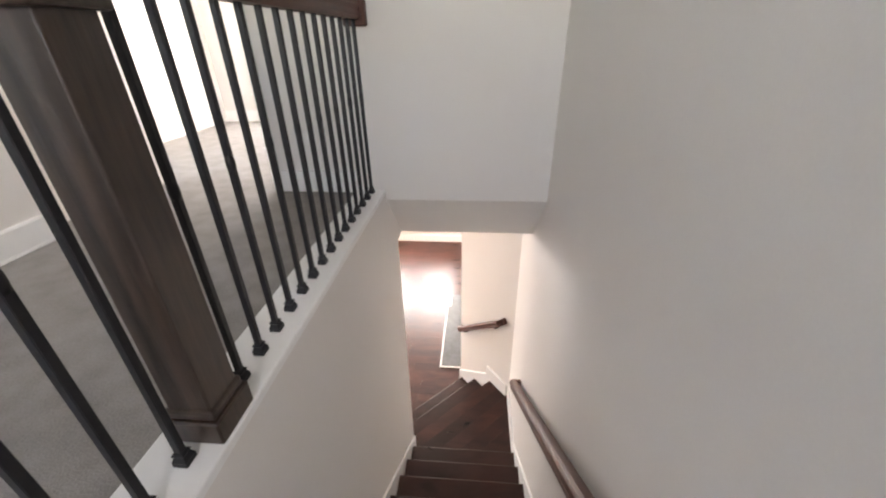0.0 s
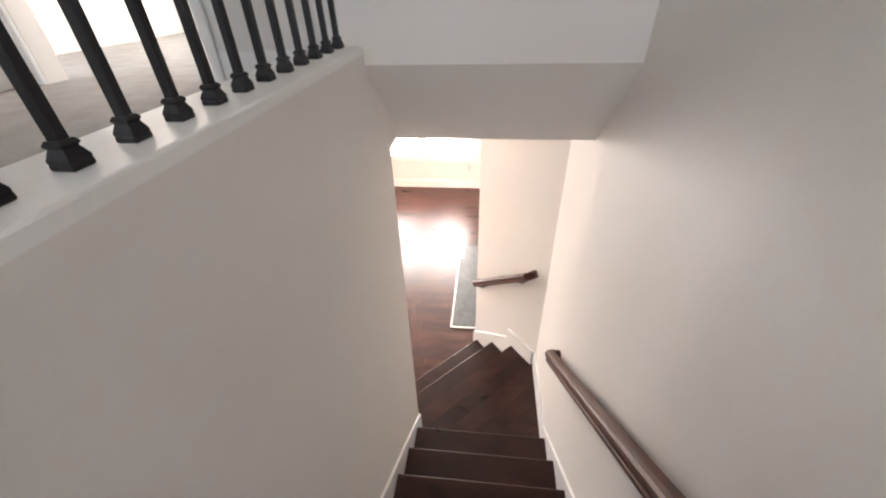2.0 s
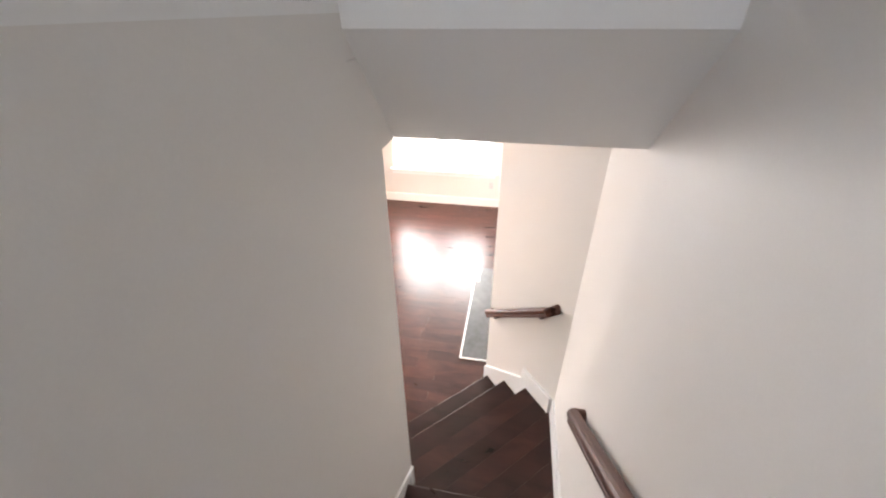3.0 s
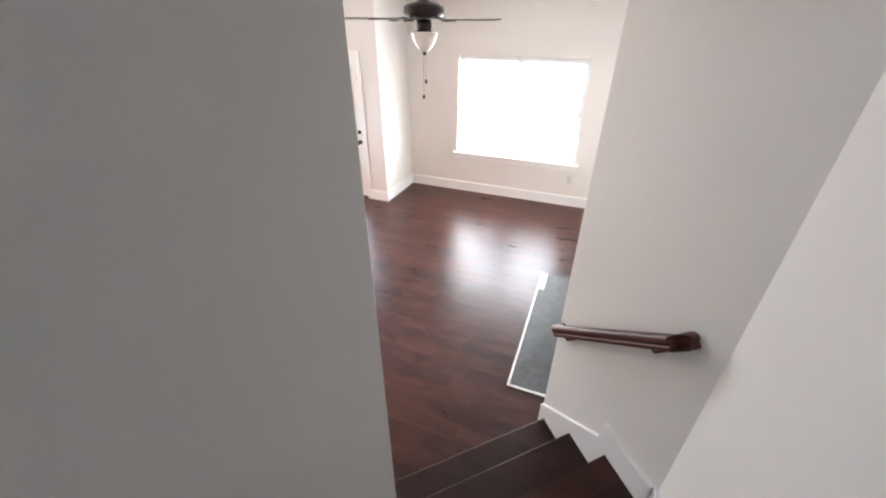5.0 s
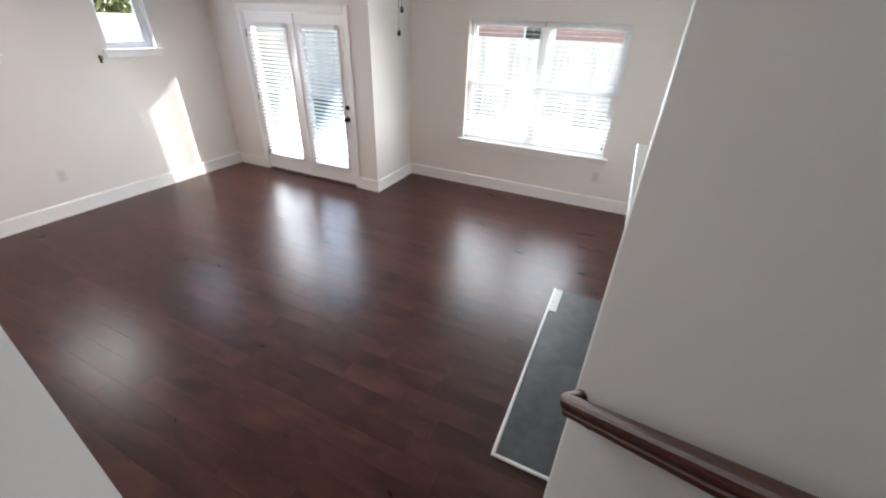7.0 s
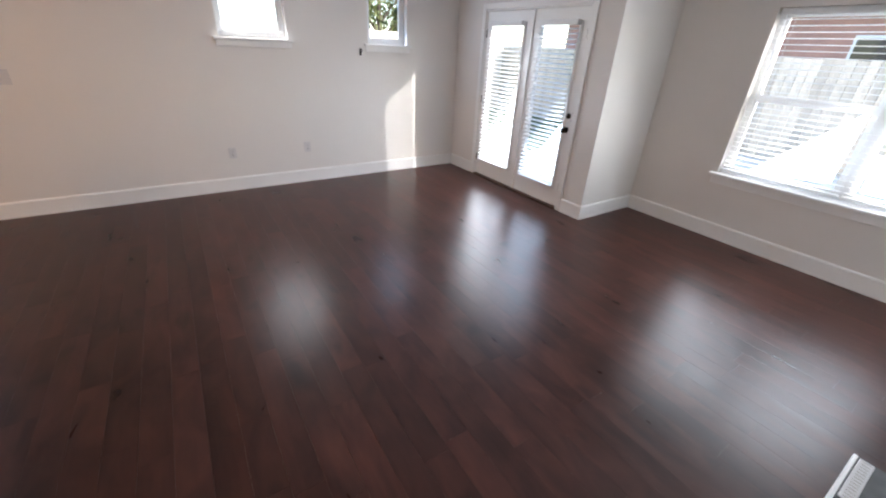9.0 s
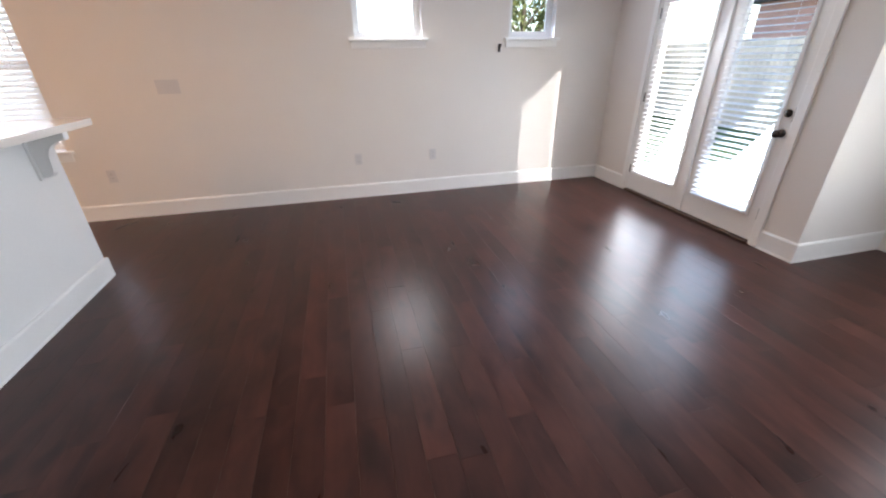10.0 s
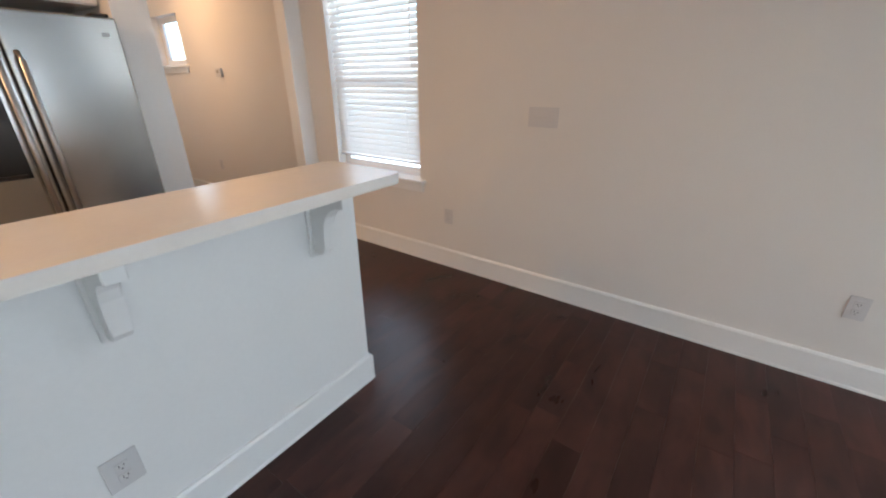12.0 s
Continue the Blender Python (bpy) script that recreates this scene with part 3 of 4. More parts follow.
PY = 1.178
BXC = -0.290
RAIL_Z = 3.930
bpart("top_rail", extrude_profile([(x * 1.05, z * 1.25) for x, z in HANDRAIL], (BXC, -1.25, RAIL_Z), (BXC, PY - 0.05, RAIL_Z)), M_RAIL, bal)
bpart("top_rail", extrude_profile([(x * 1.05, z * 1.25) for x, z in HANDRAIL], (BXC, PY + 0.05, RAIL_Z), (BXC, 2.60, RAIL_Z)), M_RAIL, bal)
bpart("rosette", box(BXC - 0.052, BXC + 0.052, 2.600, 2.640, RAIL_Z - 0.065, RAIL_Z + 0.055, 0.006, 2), M_RAIL, bal, "square end block against the wall")
post = bpart("newel_post", box(BXC - 0.045, BXC + 0.045, PY - 0.045, PY + 0.045, CAP, CAP + 0.98, 0.004, 2), M_POST, bal, "square dark walnut newel post")
bm = bmesh.new()
add_box(bm, BXC - 0.059, BXC + 0.059, PY - 0.059, PY + 0.059, CAP, CAP + 0.06, 0.004)
add_box(bm, BXC - 0.052, BXC + 0.052, PY - 0.052, PY + 0.052, CAP + 0.0605, CAP + 0.085, 0.006, 2)
bpart("base_trim", bm, M_POST, post)
bpart("collar", box(BXC - 0.060, BXC + 0.060, PY - 0.060, PY + 0.060, CAP + 0.76, CAP + 0.80, 0.006, 2), M_POST, post)
bm = bmesh.new()
add_box(bm, BXC - 0.066, BXC + 0.066, PY - 0.066, PY + 0.066, CAP + 0.9805, CAP + 1.01, 0.006, 2)
bpart("cap", bm, M_POST, post)
ys = [2.587 - 0.0926 * i for i in range(15)] + [1.082 - 0.0926 * i for i in range(25)]
shoe_me = rod_me = knuckle_me = None
for i, y in enumerate(ys):
    if rod_me is None:
        rod_me = finish("baluster", box(-0.0075, 0.0075, -0.0075, 0.0075, 0.0, RAIL_Z - 0.036 - CAP, 0.0015), M_IRON)
        bm = bmesh.new()
        add_box(bm, -0.0155, 0.0155, -0.0155, 0.0155, 0.0, 0.009, 0.002)
        q = [(0.0145, 0.009), (0.0145, 0.013), (0.0098, 0.024), (0.0120, 0.027), (0.0120, 0.029), (0.0092, 0.033)]
        prev = None
        for r, z in q:
            ring = [bm.verts.new((sx * r, sy * r, z)) for sx, sy in ((-1, -1), (1, -1), (1, 1), (-1, 1))]
            if prev:
                for k in range(4):
                    bm.faces.new((prev[k], prev[(k + 1) % 4], ring[(k + 1) % 4], ring[k]))
            prev = ring
        bm.faces.new(prev)
        shoe_me = finish("shoe", bm, M_IRON)
        knuckle_me = finish("knuckle", lathe([(0.0, 0.0), (0.0092, 0.004), (0.0106, 0.016), (0.0106, 0.026), (0.0092, 0.038), (0.0, 0.042)], 0, 0, 10), M_IRON, True)
    r = new("baluster", rod_me)
    r.parent = bal
    r.location = (0, y - 1.2, 0)
    s = new("shoe", shoe_me)
    s.parent = r
    if i % 2 == 0:
        k = new("knuckle", knuckle_me)
        k.parent = r
        k.location = (0, 0, 0.46)

# ---------------------------------------------------------------- windows, blinds and doors


def blind(width, height, slat_w, pitch, tilt, thick, label, m, group="", wand=True, skip_top=0.05):
    """A raised-slat blind: hangs below its head rail at the origin, slats along x, room on the -y side."""
    thing = empty("window_blind", label, "blind", group=group)
    thing.matrix_world = m
    w = width / 2
    part("headrail", box(-w, w, -0.022, 0.022, -0.045, 0.0, 0.003), M_SLAT, thing)
    n = int((height - 0.075) / pitch)
    me = finish("slat", box(-w + 0.003, w - 0.003, -slat_w / 2, slat_w / 2, -thick / 2, thick / 2, thick * 0.3), M_SLAT)
    for i in range(n):
        o = new("slat", me)
        o.parent = thing
        o.location = (0, 0, -0.055 - pitch * (i + 0.5))
        o.rotation_euler = (radians(tilt), 0, 0)
    zb = -0.055 - pitch * n - 0.012
    part("bottom_rail", box(-w + 0.002, w - 0.002, -slat_w / 2, slat_w / 2, zb - 0.012, zb + 0.006, 0.003), M_SLAT, thing)
    for x in (-w * 0.72, w * 0.72):
        part("ladder_cord", box(x - 0.001, x + 0.001, -slat_w / 2 - 0.0015, -slat_w / 2 - 0.0005, zb, -0.045), M_SLAT, thing)
    if wand:
        part("wand", tube([(w * 0.86, -0.035, -0.05), (w * 0.86, -0.036, -0.35), (w * 0.86, -0.036, -0.62)], 0.004, 6), M_SLAT, thing)
    return thing


def window_unit(name, label, m, width, height, panels=1, hung=True, stool=0.05, apron=0.075):
    """A window in its opening: the origin is the middle of its sill on the inner wall face, -y is the room."""
    thing = empty(name, label, "window", "structure")
    thing.matrix_world = m
    w = width / 2
    bm = bmesh.new()
    fr = 0.035
    y0, y1 = 0.085, 0.145
    add_box(bm, -w, -w + fr, y0, y1, 0, height)
    add_box(bm, w - fr, w, y0, y1, 0, height)
    add_box(bm, -w + fr, w - fr, y0, y1, height - fr, height)
    add_box(bm, -w + fr, w - fr, y0, y1, 0, fr)
    part("window_frame", bm, M_VINYL, thing)
    pw = (width - 2 * fr) / panels
    for p in range(panels):
        a = -w + fr + p * pw
        if p:
            part("mullion", box(a - 0.035, a + 0.035, y0 - 0.004, y1 - 0.004, fr, height - fr, 0.003), M_VINYL, thing)
        lo, hi = a + (0.036 if p else 0.002), a + pw - (0.036 if p < panels - 1 else 0.002)
        cuts = [(fr, height * 0.5, 0.098), (height * 0.5, height - fr, 0.118)] if hung else [(fr, height - fr, 0.105)]
        for z0, z1, yy in cuts:
            bm = bmesh.new()
            s = 0.028
            add_box(bm, lo, lo + s, yy - 0.012, yy + 0.012, z0 + 0.001, z1)
            add_box(bm, hi - s, hi, yy - 0.012, yy + 0.012, z0 + 0.001, z1)
            add_box(bm, lo + s, hi - s, yy - 0.012, yy + 0.012, z0 + 0.001, z0 + s)
            add_box(bm, lo + s, hi - s, yy - 0.012, yy + 0.012, z1 - s, z1)
            sash = part("sash", bm, M_VINYL, thing)
            g = part("pane", box(lo + s, hi - s, yy - 0.002, yy + 0.002, z0 + s, z1 - s), M_GLASS, sash)
            g.visible_shadow = False
    part("window_sill", box(-w - 0.055, w + 0.055, -stool, 0.085, -0.026, -0.001, 0.005, 2), M_TRIM, thing, "white painted sill board")
    part("apron", box(-w - 0.035, w + 0.035, -0.016, -0.0005, -0.026 - apron, -0.027, 0.003), M_TRIM, thing, "white painted apron under the sill")
    return thing


north = lambda x, z: pose(x, FY, z)
west = lambda y, z: pose(WX, y, z, 0, 0, 90)
wc = (WIN[0] + WIN[1]) / 2
window_unit("window_1", "white twin single hung window with blinds", north(wc, WIN[2] + 0.03), WIN[1] - WIN[0], WIN[3] - WIN[2] - 0.03, 2)
bw = (WIN[1] - WIN[0]) / 2 - 0.012
for i, x in enumerate((wc - bw / 2 - 0.004, wc + bw / 2 + 0.004)):
    blind(bw - 0.006, WIN[3] - WIN[2] - 0.035, 0.050, 0.0445, -3, 0.003, "white two inch slat blind, lowered with level slats", pose(x, FY + 0.045, WIN[3] - 0.004), "blinds of the twin window", i == 1)
window_unit("window_2", "small high white window with a plain pane", west((SW1[0] + SW1[1]) / 2, SW1[2] + 0.02), SW1[1] - SW1[0], SW1[3] - SW1[2] - 0.02, 1, False, 0.045, 0.06)
window_unit("window_3", "small high white window near the french doors", west((SW2[0] + SW2[1]) / 2, SW2[2] + 0.02), SW2[1] - SW2[0], SW2[3] - SW2[2] - 0.02, 1, False, 0.045, 0.06)
window_unit("window_4", "tall white window behind the breakfast bar", west((KW[0] + KW[1]) / 2, KW[2] + 0.03), KW[1] - KW[0], KW[3] - KW[2] - 0.03, 1)
window_unit("window_5", "small high white window in the nook", west((BW[0] + BW[1]) / 2, BW[2] + 0.02), BW[1] - BW[0], BW[3] - BW[2] - 0.02, 1, False, 0.045, 0.06)
blind(KW[1] - KW[0] - 0.012, KW[3] - KW[2] - 0.10, 0.050, 0.0445, 57, 0.003, "white two inch slat blind, lowered, slats half closed", pose(WX - 0.045, (KW[0] + KW[1]) / 2, KW[3] - 0.004, 0, 0, 90))
# upper room window
window_unit("window_6", "wide white window of the upper room", pose(-1.725, 6.0, LOFT + 0.37), 1.95, 1.78, 2)

# invented window, never in view, gives the stairwell fill lamp an opening
window_unit("unseen_window_7", "added unseen white window at the head of the stairs", pose(0.34, -1.30, LOFT + 1.12, 0, 0, 180), 0.58, 0.73, 1, False)
# unseen window, added only to house the bluish loft fill lamp
window_unit("unseen_window_8", "added unseen white window at the end of the loft", pose(-1.45, -1.30, LOFT + 1.02, 0, 0, 180), 0.80, 0.83, 1, False)
for x in (-2.205, -1.245):
    blind(0.945, 1.76, 0.050, 0.0445, -52, 0.003, "white two inch slat blind of the upper room", pose(x, 6.045, LOFT + 2.146), "blinds of the upper room", False)

# french doors
doors = empty("door_1", "pair of white french doors with full glass lites", "door", "structure", at=(0, 0, 0))
bm = bmesh.new()
add_box(bm, DOOR[0] - 0.062, DOOR[0] + 0.004, DY - 0.018, DY - 0.0005, 0.0, DOOR[3] + 0.062, 0.004)
add_box(bm, DOOR[1] - 0.004, DOOR[1] + 0.062, DY - 0.018, DY - 0.0005, 0.0, DOOR[3] + 0.062, 0.004)
add_box(bm, DOOR[0] + 0.0045, DOOR[1] - 0.0045, DY - 0.018, DY - 0.0005, DOOR[3] - 0.004, DOOR[3] + 0.062, 0.004)
part("casing", bm, M_TRIM, doors)
bm = bmesh.new()
add_box(bm, DOOR[0], DOOR[0] + 0.02, DY, DY + T, 0.0, DOOR[3])
add_box(bm, DOOR[1] - 0.02, DOOR[1], DY, DY + T, 0.0, DOOR[3])
add_box(bm, DOOR[0] + 0.02, DOOR[1] - 0.02, DY, DY + T, DOOR[3] - 0.02, DOOR[3])
part("jamb", bm, M_TRIM, doors)
part("threshold", box(DOOR[0] + 0.02, DOOR[1] - 0.02, DY - 0.03, DY + T + 0.03, 0.0, 0.022, 0.006, 2), M_WOOD_TH, doors, "bronze coloured threshold")
mid = -3.742
for x0, x1, gx0, gx1 in ((DOOR[0] + 0.023, mid - 0.003, -4.425, -3.870), (mid + 0.003, DOOR[1] - 0.023, -3.615, -3.105)):
    y0, y1 = DY + 0.010, DY + 0.052
    z0, z1, g0, g1 = 0.026, DOOR[3] - 0.023, 0.240, 1.835
    bm = bmesh.new()
    add_box(bm, x0, gx0, y0, y1, z0, z1)
    add_box(bm, gx1, x1, y0, y1, z0, z1)
    add_box(bm, gx0, gx1, y0, y1, z0, g0)
    add_box(bm, gx0, gx1, y0, y1, g1, z1)
    leaf = part("leaf", bm, M_TRIM, doors, "white painted door leaf")
    bm = bmesh.new()
    s = 0.028
    for a in ((gx0 - s, gx0 + 0.006, g0 - s, g1 + s), (gx1 - 0.006, gx1 + s, g0 - s, g1 + s), (gx0 + 0.0065, gx1 - 0.0065, g0 - s, g0 + 0.006), (gx0 + 0.0065, gx1 - 0.0065, g1 - 0.006, g1 + s)):
        add_box(bm, a[0], a[1], y0 - 0.012, y0 - 0.0005, a[2], a[3], 0.004)
    part("lite_frame", bm, M_TRIM, leaf)
    g = part("pane", box(gx0 + 0.001, gx1 - 0.001, y0 + 0.018, y0 + 0.022, g0 + 0.001, g1 - 0.001), M_GLASS, leaf)
    g.visible_shadow = False
    blind(gx1 - gx0 + 0.02, g1 - g0 + 0.045, 0.050, 0.0445, 12, 0.003, "white two inch slat blind hung on the glass door", pose((gx0 + gx1) / 2, DY - 0.030, g1 + 0.035), "blinds of the french doors", False)
part("astragal", box(mid - 0.022, mid + 0.022, DY - 0.006, DY + 0.0095, 0.026, DOOR[3] - 0.024, 0.004), M_TRIM, doors, "white astragal strip between the leaves")
kn = part("knob", lathe([(0.0, 0.0), (0.030, 0.001), (0.030, 0.008), (0.012, 0.012), (0.011, 0.035), (0.026, 0.045), (0.029, 0.058), (0.022, 0.070), (0.0, 0.073)], 0, 0, 20), M_BRONZE, doors, "dark bronze door knob", True)
kn.matrix_local = pose(-3.050, DY + 0.010, 0.865, 90)
kn = part("deadbolt", lathe([(0.0, 0.0), (0.028, 0.001), (0.028, 0.010), (0.020, 0.016), (0.006, 0.018), (0.006, 0.034), (0.0, 0.035)], 0, 0, 18), M_BRONZE, doors, "dark bronze deadbolt", True)
kn.matrix_local = pose(-3.050, DY + 0.010, 1.005, 90)
for x in (DOOR[0] + 0.02, DOOR[1] - 0.02):
    for z in (0.25, 1.0, 1.75):
        part("hinge", tube([(x, DY + 0.006, z - 0.045), (x, DY + 0.006, z + 0.045)], 0.006, 8), M_BRONZE, doors, "small dark hinge", True)

# ---------------------------------------------------------------- fireplace
fire = empty("fireplace", "white mantel fireplace with dark slate surround", "fireplace", at=(EX, 5.15, 0))


def fpart(name, bm, mat, parent, label="", smooth=False):
    for v in bm.verts:
        v.co -= Vector((EX, 5.15, 0))
    return part(name, bm, mat, parent, label, smooth)


fpart("mantel_shelf", box(0.168, EX, 4.215, 6.030, 1.250, 1.292, 0.006, 2), M_TRIM, fire, "white painted mantel shelf")
fpart("frieze", box(0.285, EX, 4.32, 5.97, 1.03, 1.249, 0.004), M_TRIM, fire)
fpart("bed_moulding", side_prism([(4.30, 1.2495), (5.99, 1.2495), (5.99, 1.212), (4.30, 1.212)], 0.245, 0.284), M_TRIM, fire)
for y0, y1 in ((4.36, 4.44), (5.86, 5.94)):
    fpart("leg", box(0.300, EX, y0, y1, 0.0135, 1.029, 0.004), M_TRIM, fire, "white mantel leg")
# slate tiles round the firebox
for y0, y1, z0, z1 in ((4.44, 4.765, 0.0135, 0.44), (4.44, 4.765, 0.443, 0.87), (5.535, 5.86, 0.0135, 0.44), (5.535, 5.86, 0.443, 0.87), (4.44, 4.94, 0.896, 1.028), (4.943, 5.355, 0.896, 1.028), (5.358, 5.86, 0.896, 1.028)):
    fpart("tile", box(0.343, EX, y0 + 0.0015, y1 - 0.0015, z0, z1, 0.002), M_SLATE, fire)
box_in = bmesh.new()
add_box(box_in, EX + 0.42, EX + 0.45, 4.78, 5.52, 0.10, 0.86)
add_box(box_in, EX + 0.005, EX + 0.42, 4.781, 4.80, 0.10, 0.86)
add_box(box_in, EX + 0.005, EX + 0.42, 5.50, 5.519, 0.10, 0.86)
add_box(box_in, EX + 0.005, EX + 0.42, 4.80, 5.50, 0.10, 0.12)
add_box(box_in, EX + 0.005, EX + 0.42, 4.80, 5.50, 0.84, 0.86)
fpart("firebox", box_in, M_FIRE, fire, "sooty dark firebox")
bm = bmesh.new()
add_box(bm, 0.332, 0.358, 4.765, 4.81, 0.075, 0.895, 0.003)
add_box(bm, 0.332, 0.358, 5.49, 5.535, 0.075, 0.895, 0.003)
add_box(bm, 0.332, 0.358, 4.811, 5.489, 0.855, 0.895, 0.003)
add_box(bm, 0.332, 0.358, 4.811, 5.489, 0.075, 0.155, 0.003)
door_fr = fpart("fire_frame", bm, M_BLACK, fire, "black metal fire frame with louvres")
for i in range(3):
    fpart("louvre", box(0.326, 0.3315, 4.83, 5.47, 0.085 + i * 0.022, 0.097 + i * 0.022), M_BLACK, door_fr)
fpart("fire_glass", box(0.344, 0.350, 4.811, 5.489, 0.156, 0.854), M_FIREGLASS, door_fr, "dark reflecting fire glass")
for i, (ya, yb, zz) in enumerate(((4.95, 5.36, 0.17), (4.98, 5.33, 0.235), (5.0, 5.30, 0.29))):
    fpart("log", tube([(EX + 0.16 + 0.05 * i, ya, zz), (EX + 0.17 + 0.03 * i, (ya + yb) / 2, zz + 0.012), (EX + 0.20, yb, zz + 0.01)], 0.04, 9), M_FIRE, fire, "charred grey fire log", True)

hearth = empty("hearth", "dark slate hearth slab with a white edge strip", "hearth", "structure", at=(0.1, 5.2, 0))


def hpart(name, bm, mat, label=""):
    for v in bm.verts:
        v.co -= Vector((0.1, 5.2, 0))
    return part(name, bm, mat, hearth, label)


cuts = [4.401, 6.032]
for a, d in zip(cuts, cuts[1:]):
    hpart("tile", box(-0.129, 0.343, a + 0.001, d - 0.001, 0.0, 0.0125, 0.0015), M_SLATE)
bm = bmesh.new()
add_box(bm, -0.149, -0.130, 4.383, 6.032, 0.0, 0.015, 0.003)
add_box(bm, -0.1295, 0.30, 4.383, 4.4005, 0.0, 0.015, 0.003)
hpart("edge_strip", bm, M_TRIM, "white painted edge strip")
reg = empty("floor_register", "white metal floor register lying on the hearth", "vent", at=(-0.100, 5.86, 0.0128))
part("plate", box(-0.026, 0.026, -0.155, 0.155, 0.0, 0.007, 0.003), M_PLATE, reg)
for i in range(14):
    part("slot", box(-0.015, 0.015, -0.142 + i * 0.0215, -0.137 + i * 0.0215, 0.0072, 0.0078), M_GROUT, reg)

# ---------------------------------------------------------------- ceiling fan
FX, FYC = -1.222, 5.368
fan = empty("ceiling_fan", "dark bronze ceiling fan with a frosted bowl light", "fan", at=(FX, FYC, CEIL))


def npart(name, bm, mat, parent, label="", smooth=True):
    for v in bm.verts:
        v.co -= Vector((FX, FYC, CEIL))
    return part(name, bm, mat, parent, label, smooth)


npart("canopy", lathe([(0.0, CEIL), (0.070, CEIL - 0.001), (0.066, CEIL - 0.03), (0.045, CEIL - 0.055), (0.018, CEIL - 0.062), (0.0, CEIL - 0.062)], FX, FYC), M_BRONZE, fan)
npart("downrod", tube([(FX, FYC, CEIL - 0.06), (FX, FYC, 2.52)], 0.013, 10), M_BRONZE, fan)
npart("motor", lathe([(0.0, 2.545), (0.03, 2.545), (0.05, 2.525), (0.125, 2.510), (0.150, 2.490), (0.150, 2.445), (0.135, 2.425), (0.07, 2.415), (0.0, 2.415)], FX, FYC, 32), M_BRONZE, fan)
npart("light_kit", lathe([(0.0, 2.414), (0.055, 2.413), (0.058, 2.37), (0.05, 2.345), (0.062, 2.335), (0.0, 2.334)], FX, FYC), M_BRONZE, fan)
npart("bowl", lathe([(0.0, 2.333), (0.100, 2.332), (0.103, 2.322), (0.090, 2.28), (0.062, 2.235), (0.030, 2.205), (0.0, 2.198)], FX, FYC, 28), M_BULB, fan, "frosted white glass bowl")
npart("finial", lathe([(0.0, 2.200), (0.016, 2.197), (0.014, 2.186), (0.007, 2.176), (0.0, 2.172)], FX, FYC, 12), M_BRONZE, fan)
for dx, low in ((0.012, 1.985), (-0.008, 1.870)):
    ch = npart("pull_chain", tube([(FX + dx, FYC - 0.01, 2.19), (FX + dx, FYC - 0.01, low + 0.02)], 0.0012, 5), M_BRONZE, fan)
    npart("pull_knob", lathe([(0.0, low + 0.022), (0.007, low + 0.018), (0.011, low + 0.004), (0.009, low - 0.008), (0.0, low - 0.012)], FX + dx, FYC - 0.01, 10), M_BRONZE, ch)
for i in range(5):
    a = radians(195 + 72 * i)
    bm = bmesh.new()
    outline = [(0.20, -0.045), (0.30, -0.062), (0.50, -0.070), (0.62, -0.066), (0.665, -0.040), (0.672, 0.0), (0.665, 0.040), (0.62, 0.066), (0.50, 0.070), (0.30, 0.062), (0.20, 0.045)]
    lo = [bm.verts.new((x, y, -0.004)) for x, y in outline]
    hi = [bm.verts.new((x, y, 0.004)) for x, y in outline]
    bm.faces.new(lo)
    bm.faces.new(hi)
    for k in range(len(outline)):
        j = (k + 1) % len(outline)
        bm.faces.new((lo[k], lo[j], hi[j], hi[k]))
    bl = part("blade", bm, M_BLADE, fan, "dark walnut fan blade")
    bl.matrix_local = Matrix.Translation((0, 0, 2.415 - CEIL)) @ Matrix.Rotation(a, 4, "Z") @ Matrix.Rotation(radians(3), 4, "X")
    part("blade_iron", tube([(0.09, 0, 0.012), (0.15, 0, 0.006), (0.21, 0.018, -0.007), (0.26, 0.02, -0.008)], 0.009, 7), M_BRONZE, bl, "", True)
    part("blade_iron", tube([(0.15, 0, 0.006), (0.21, -0.018, -0.007), (0.26, -0.02, -0.008)], 0.009, 7), M_BRONZE, bl, "", True)

# ---------------------------------------------------------------- breakfast bar
PX0, PX1, PYF = -3.812, -0.69, 2.280
bar = structure("wall_bar", box(PX0, PX1, 2.165, PYF, -0.02, 1.052), M_TRIM, "white painted half wall under the breakfast bar", "wall")
baseboard((PX0, PYF), (PX1, PYF), (0, 1))
baseboard((PX0, 2.165), (PX0, PYF + 0.017), (-1, 0))
poly = []
x0, x1, y0, y1, rr = -3.835, PX1, 2.135, 2.535, 0.03
for cx, cy, a0 in ((x0 + rr, y1 - rr, 90), (x0 + rr, y0 + rr, 180)):
    for k in range(6):
        a = radians(a0 + 18 * k)
        poly.append((cx + rr * math.cos(a), cy + rr * math.sin(a)))
poly += [(x1, y0), (x1, y1)]
bm = prism(poly, 1.0525, 1.091)
edges = [e for e in bm.edges if abs(e.verts[0].co.z - e.verts[1].co.z) < 1e-5]
bmesh.ops.bevel(bm, geom=edges, offset=0.004, segments=2, affect="EDGES", profile=0.5)
tagged(part("bar_countertop", bm, M_QUARTZ), "polished white quartz top on the breakfast bar", "countertop")


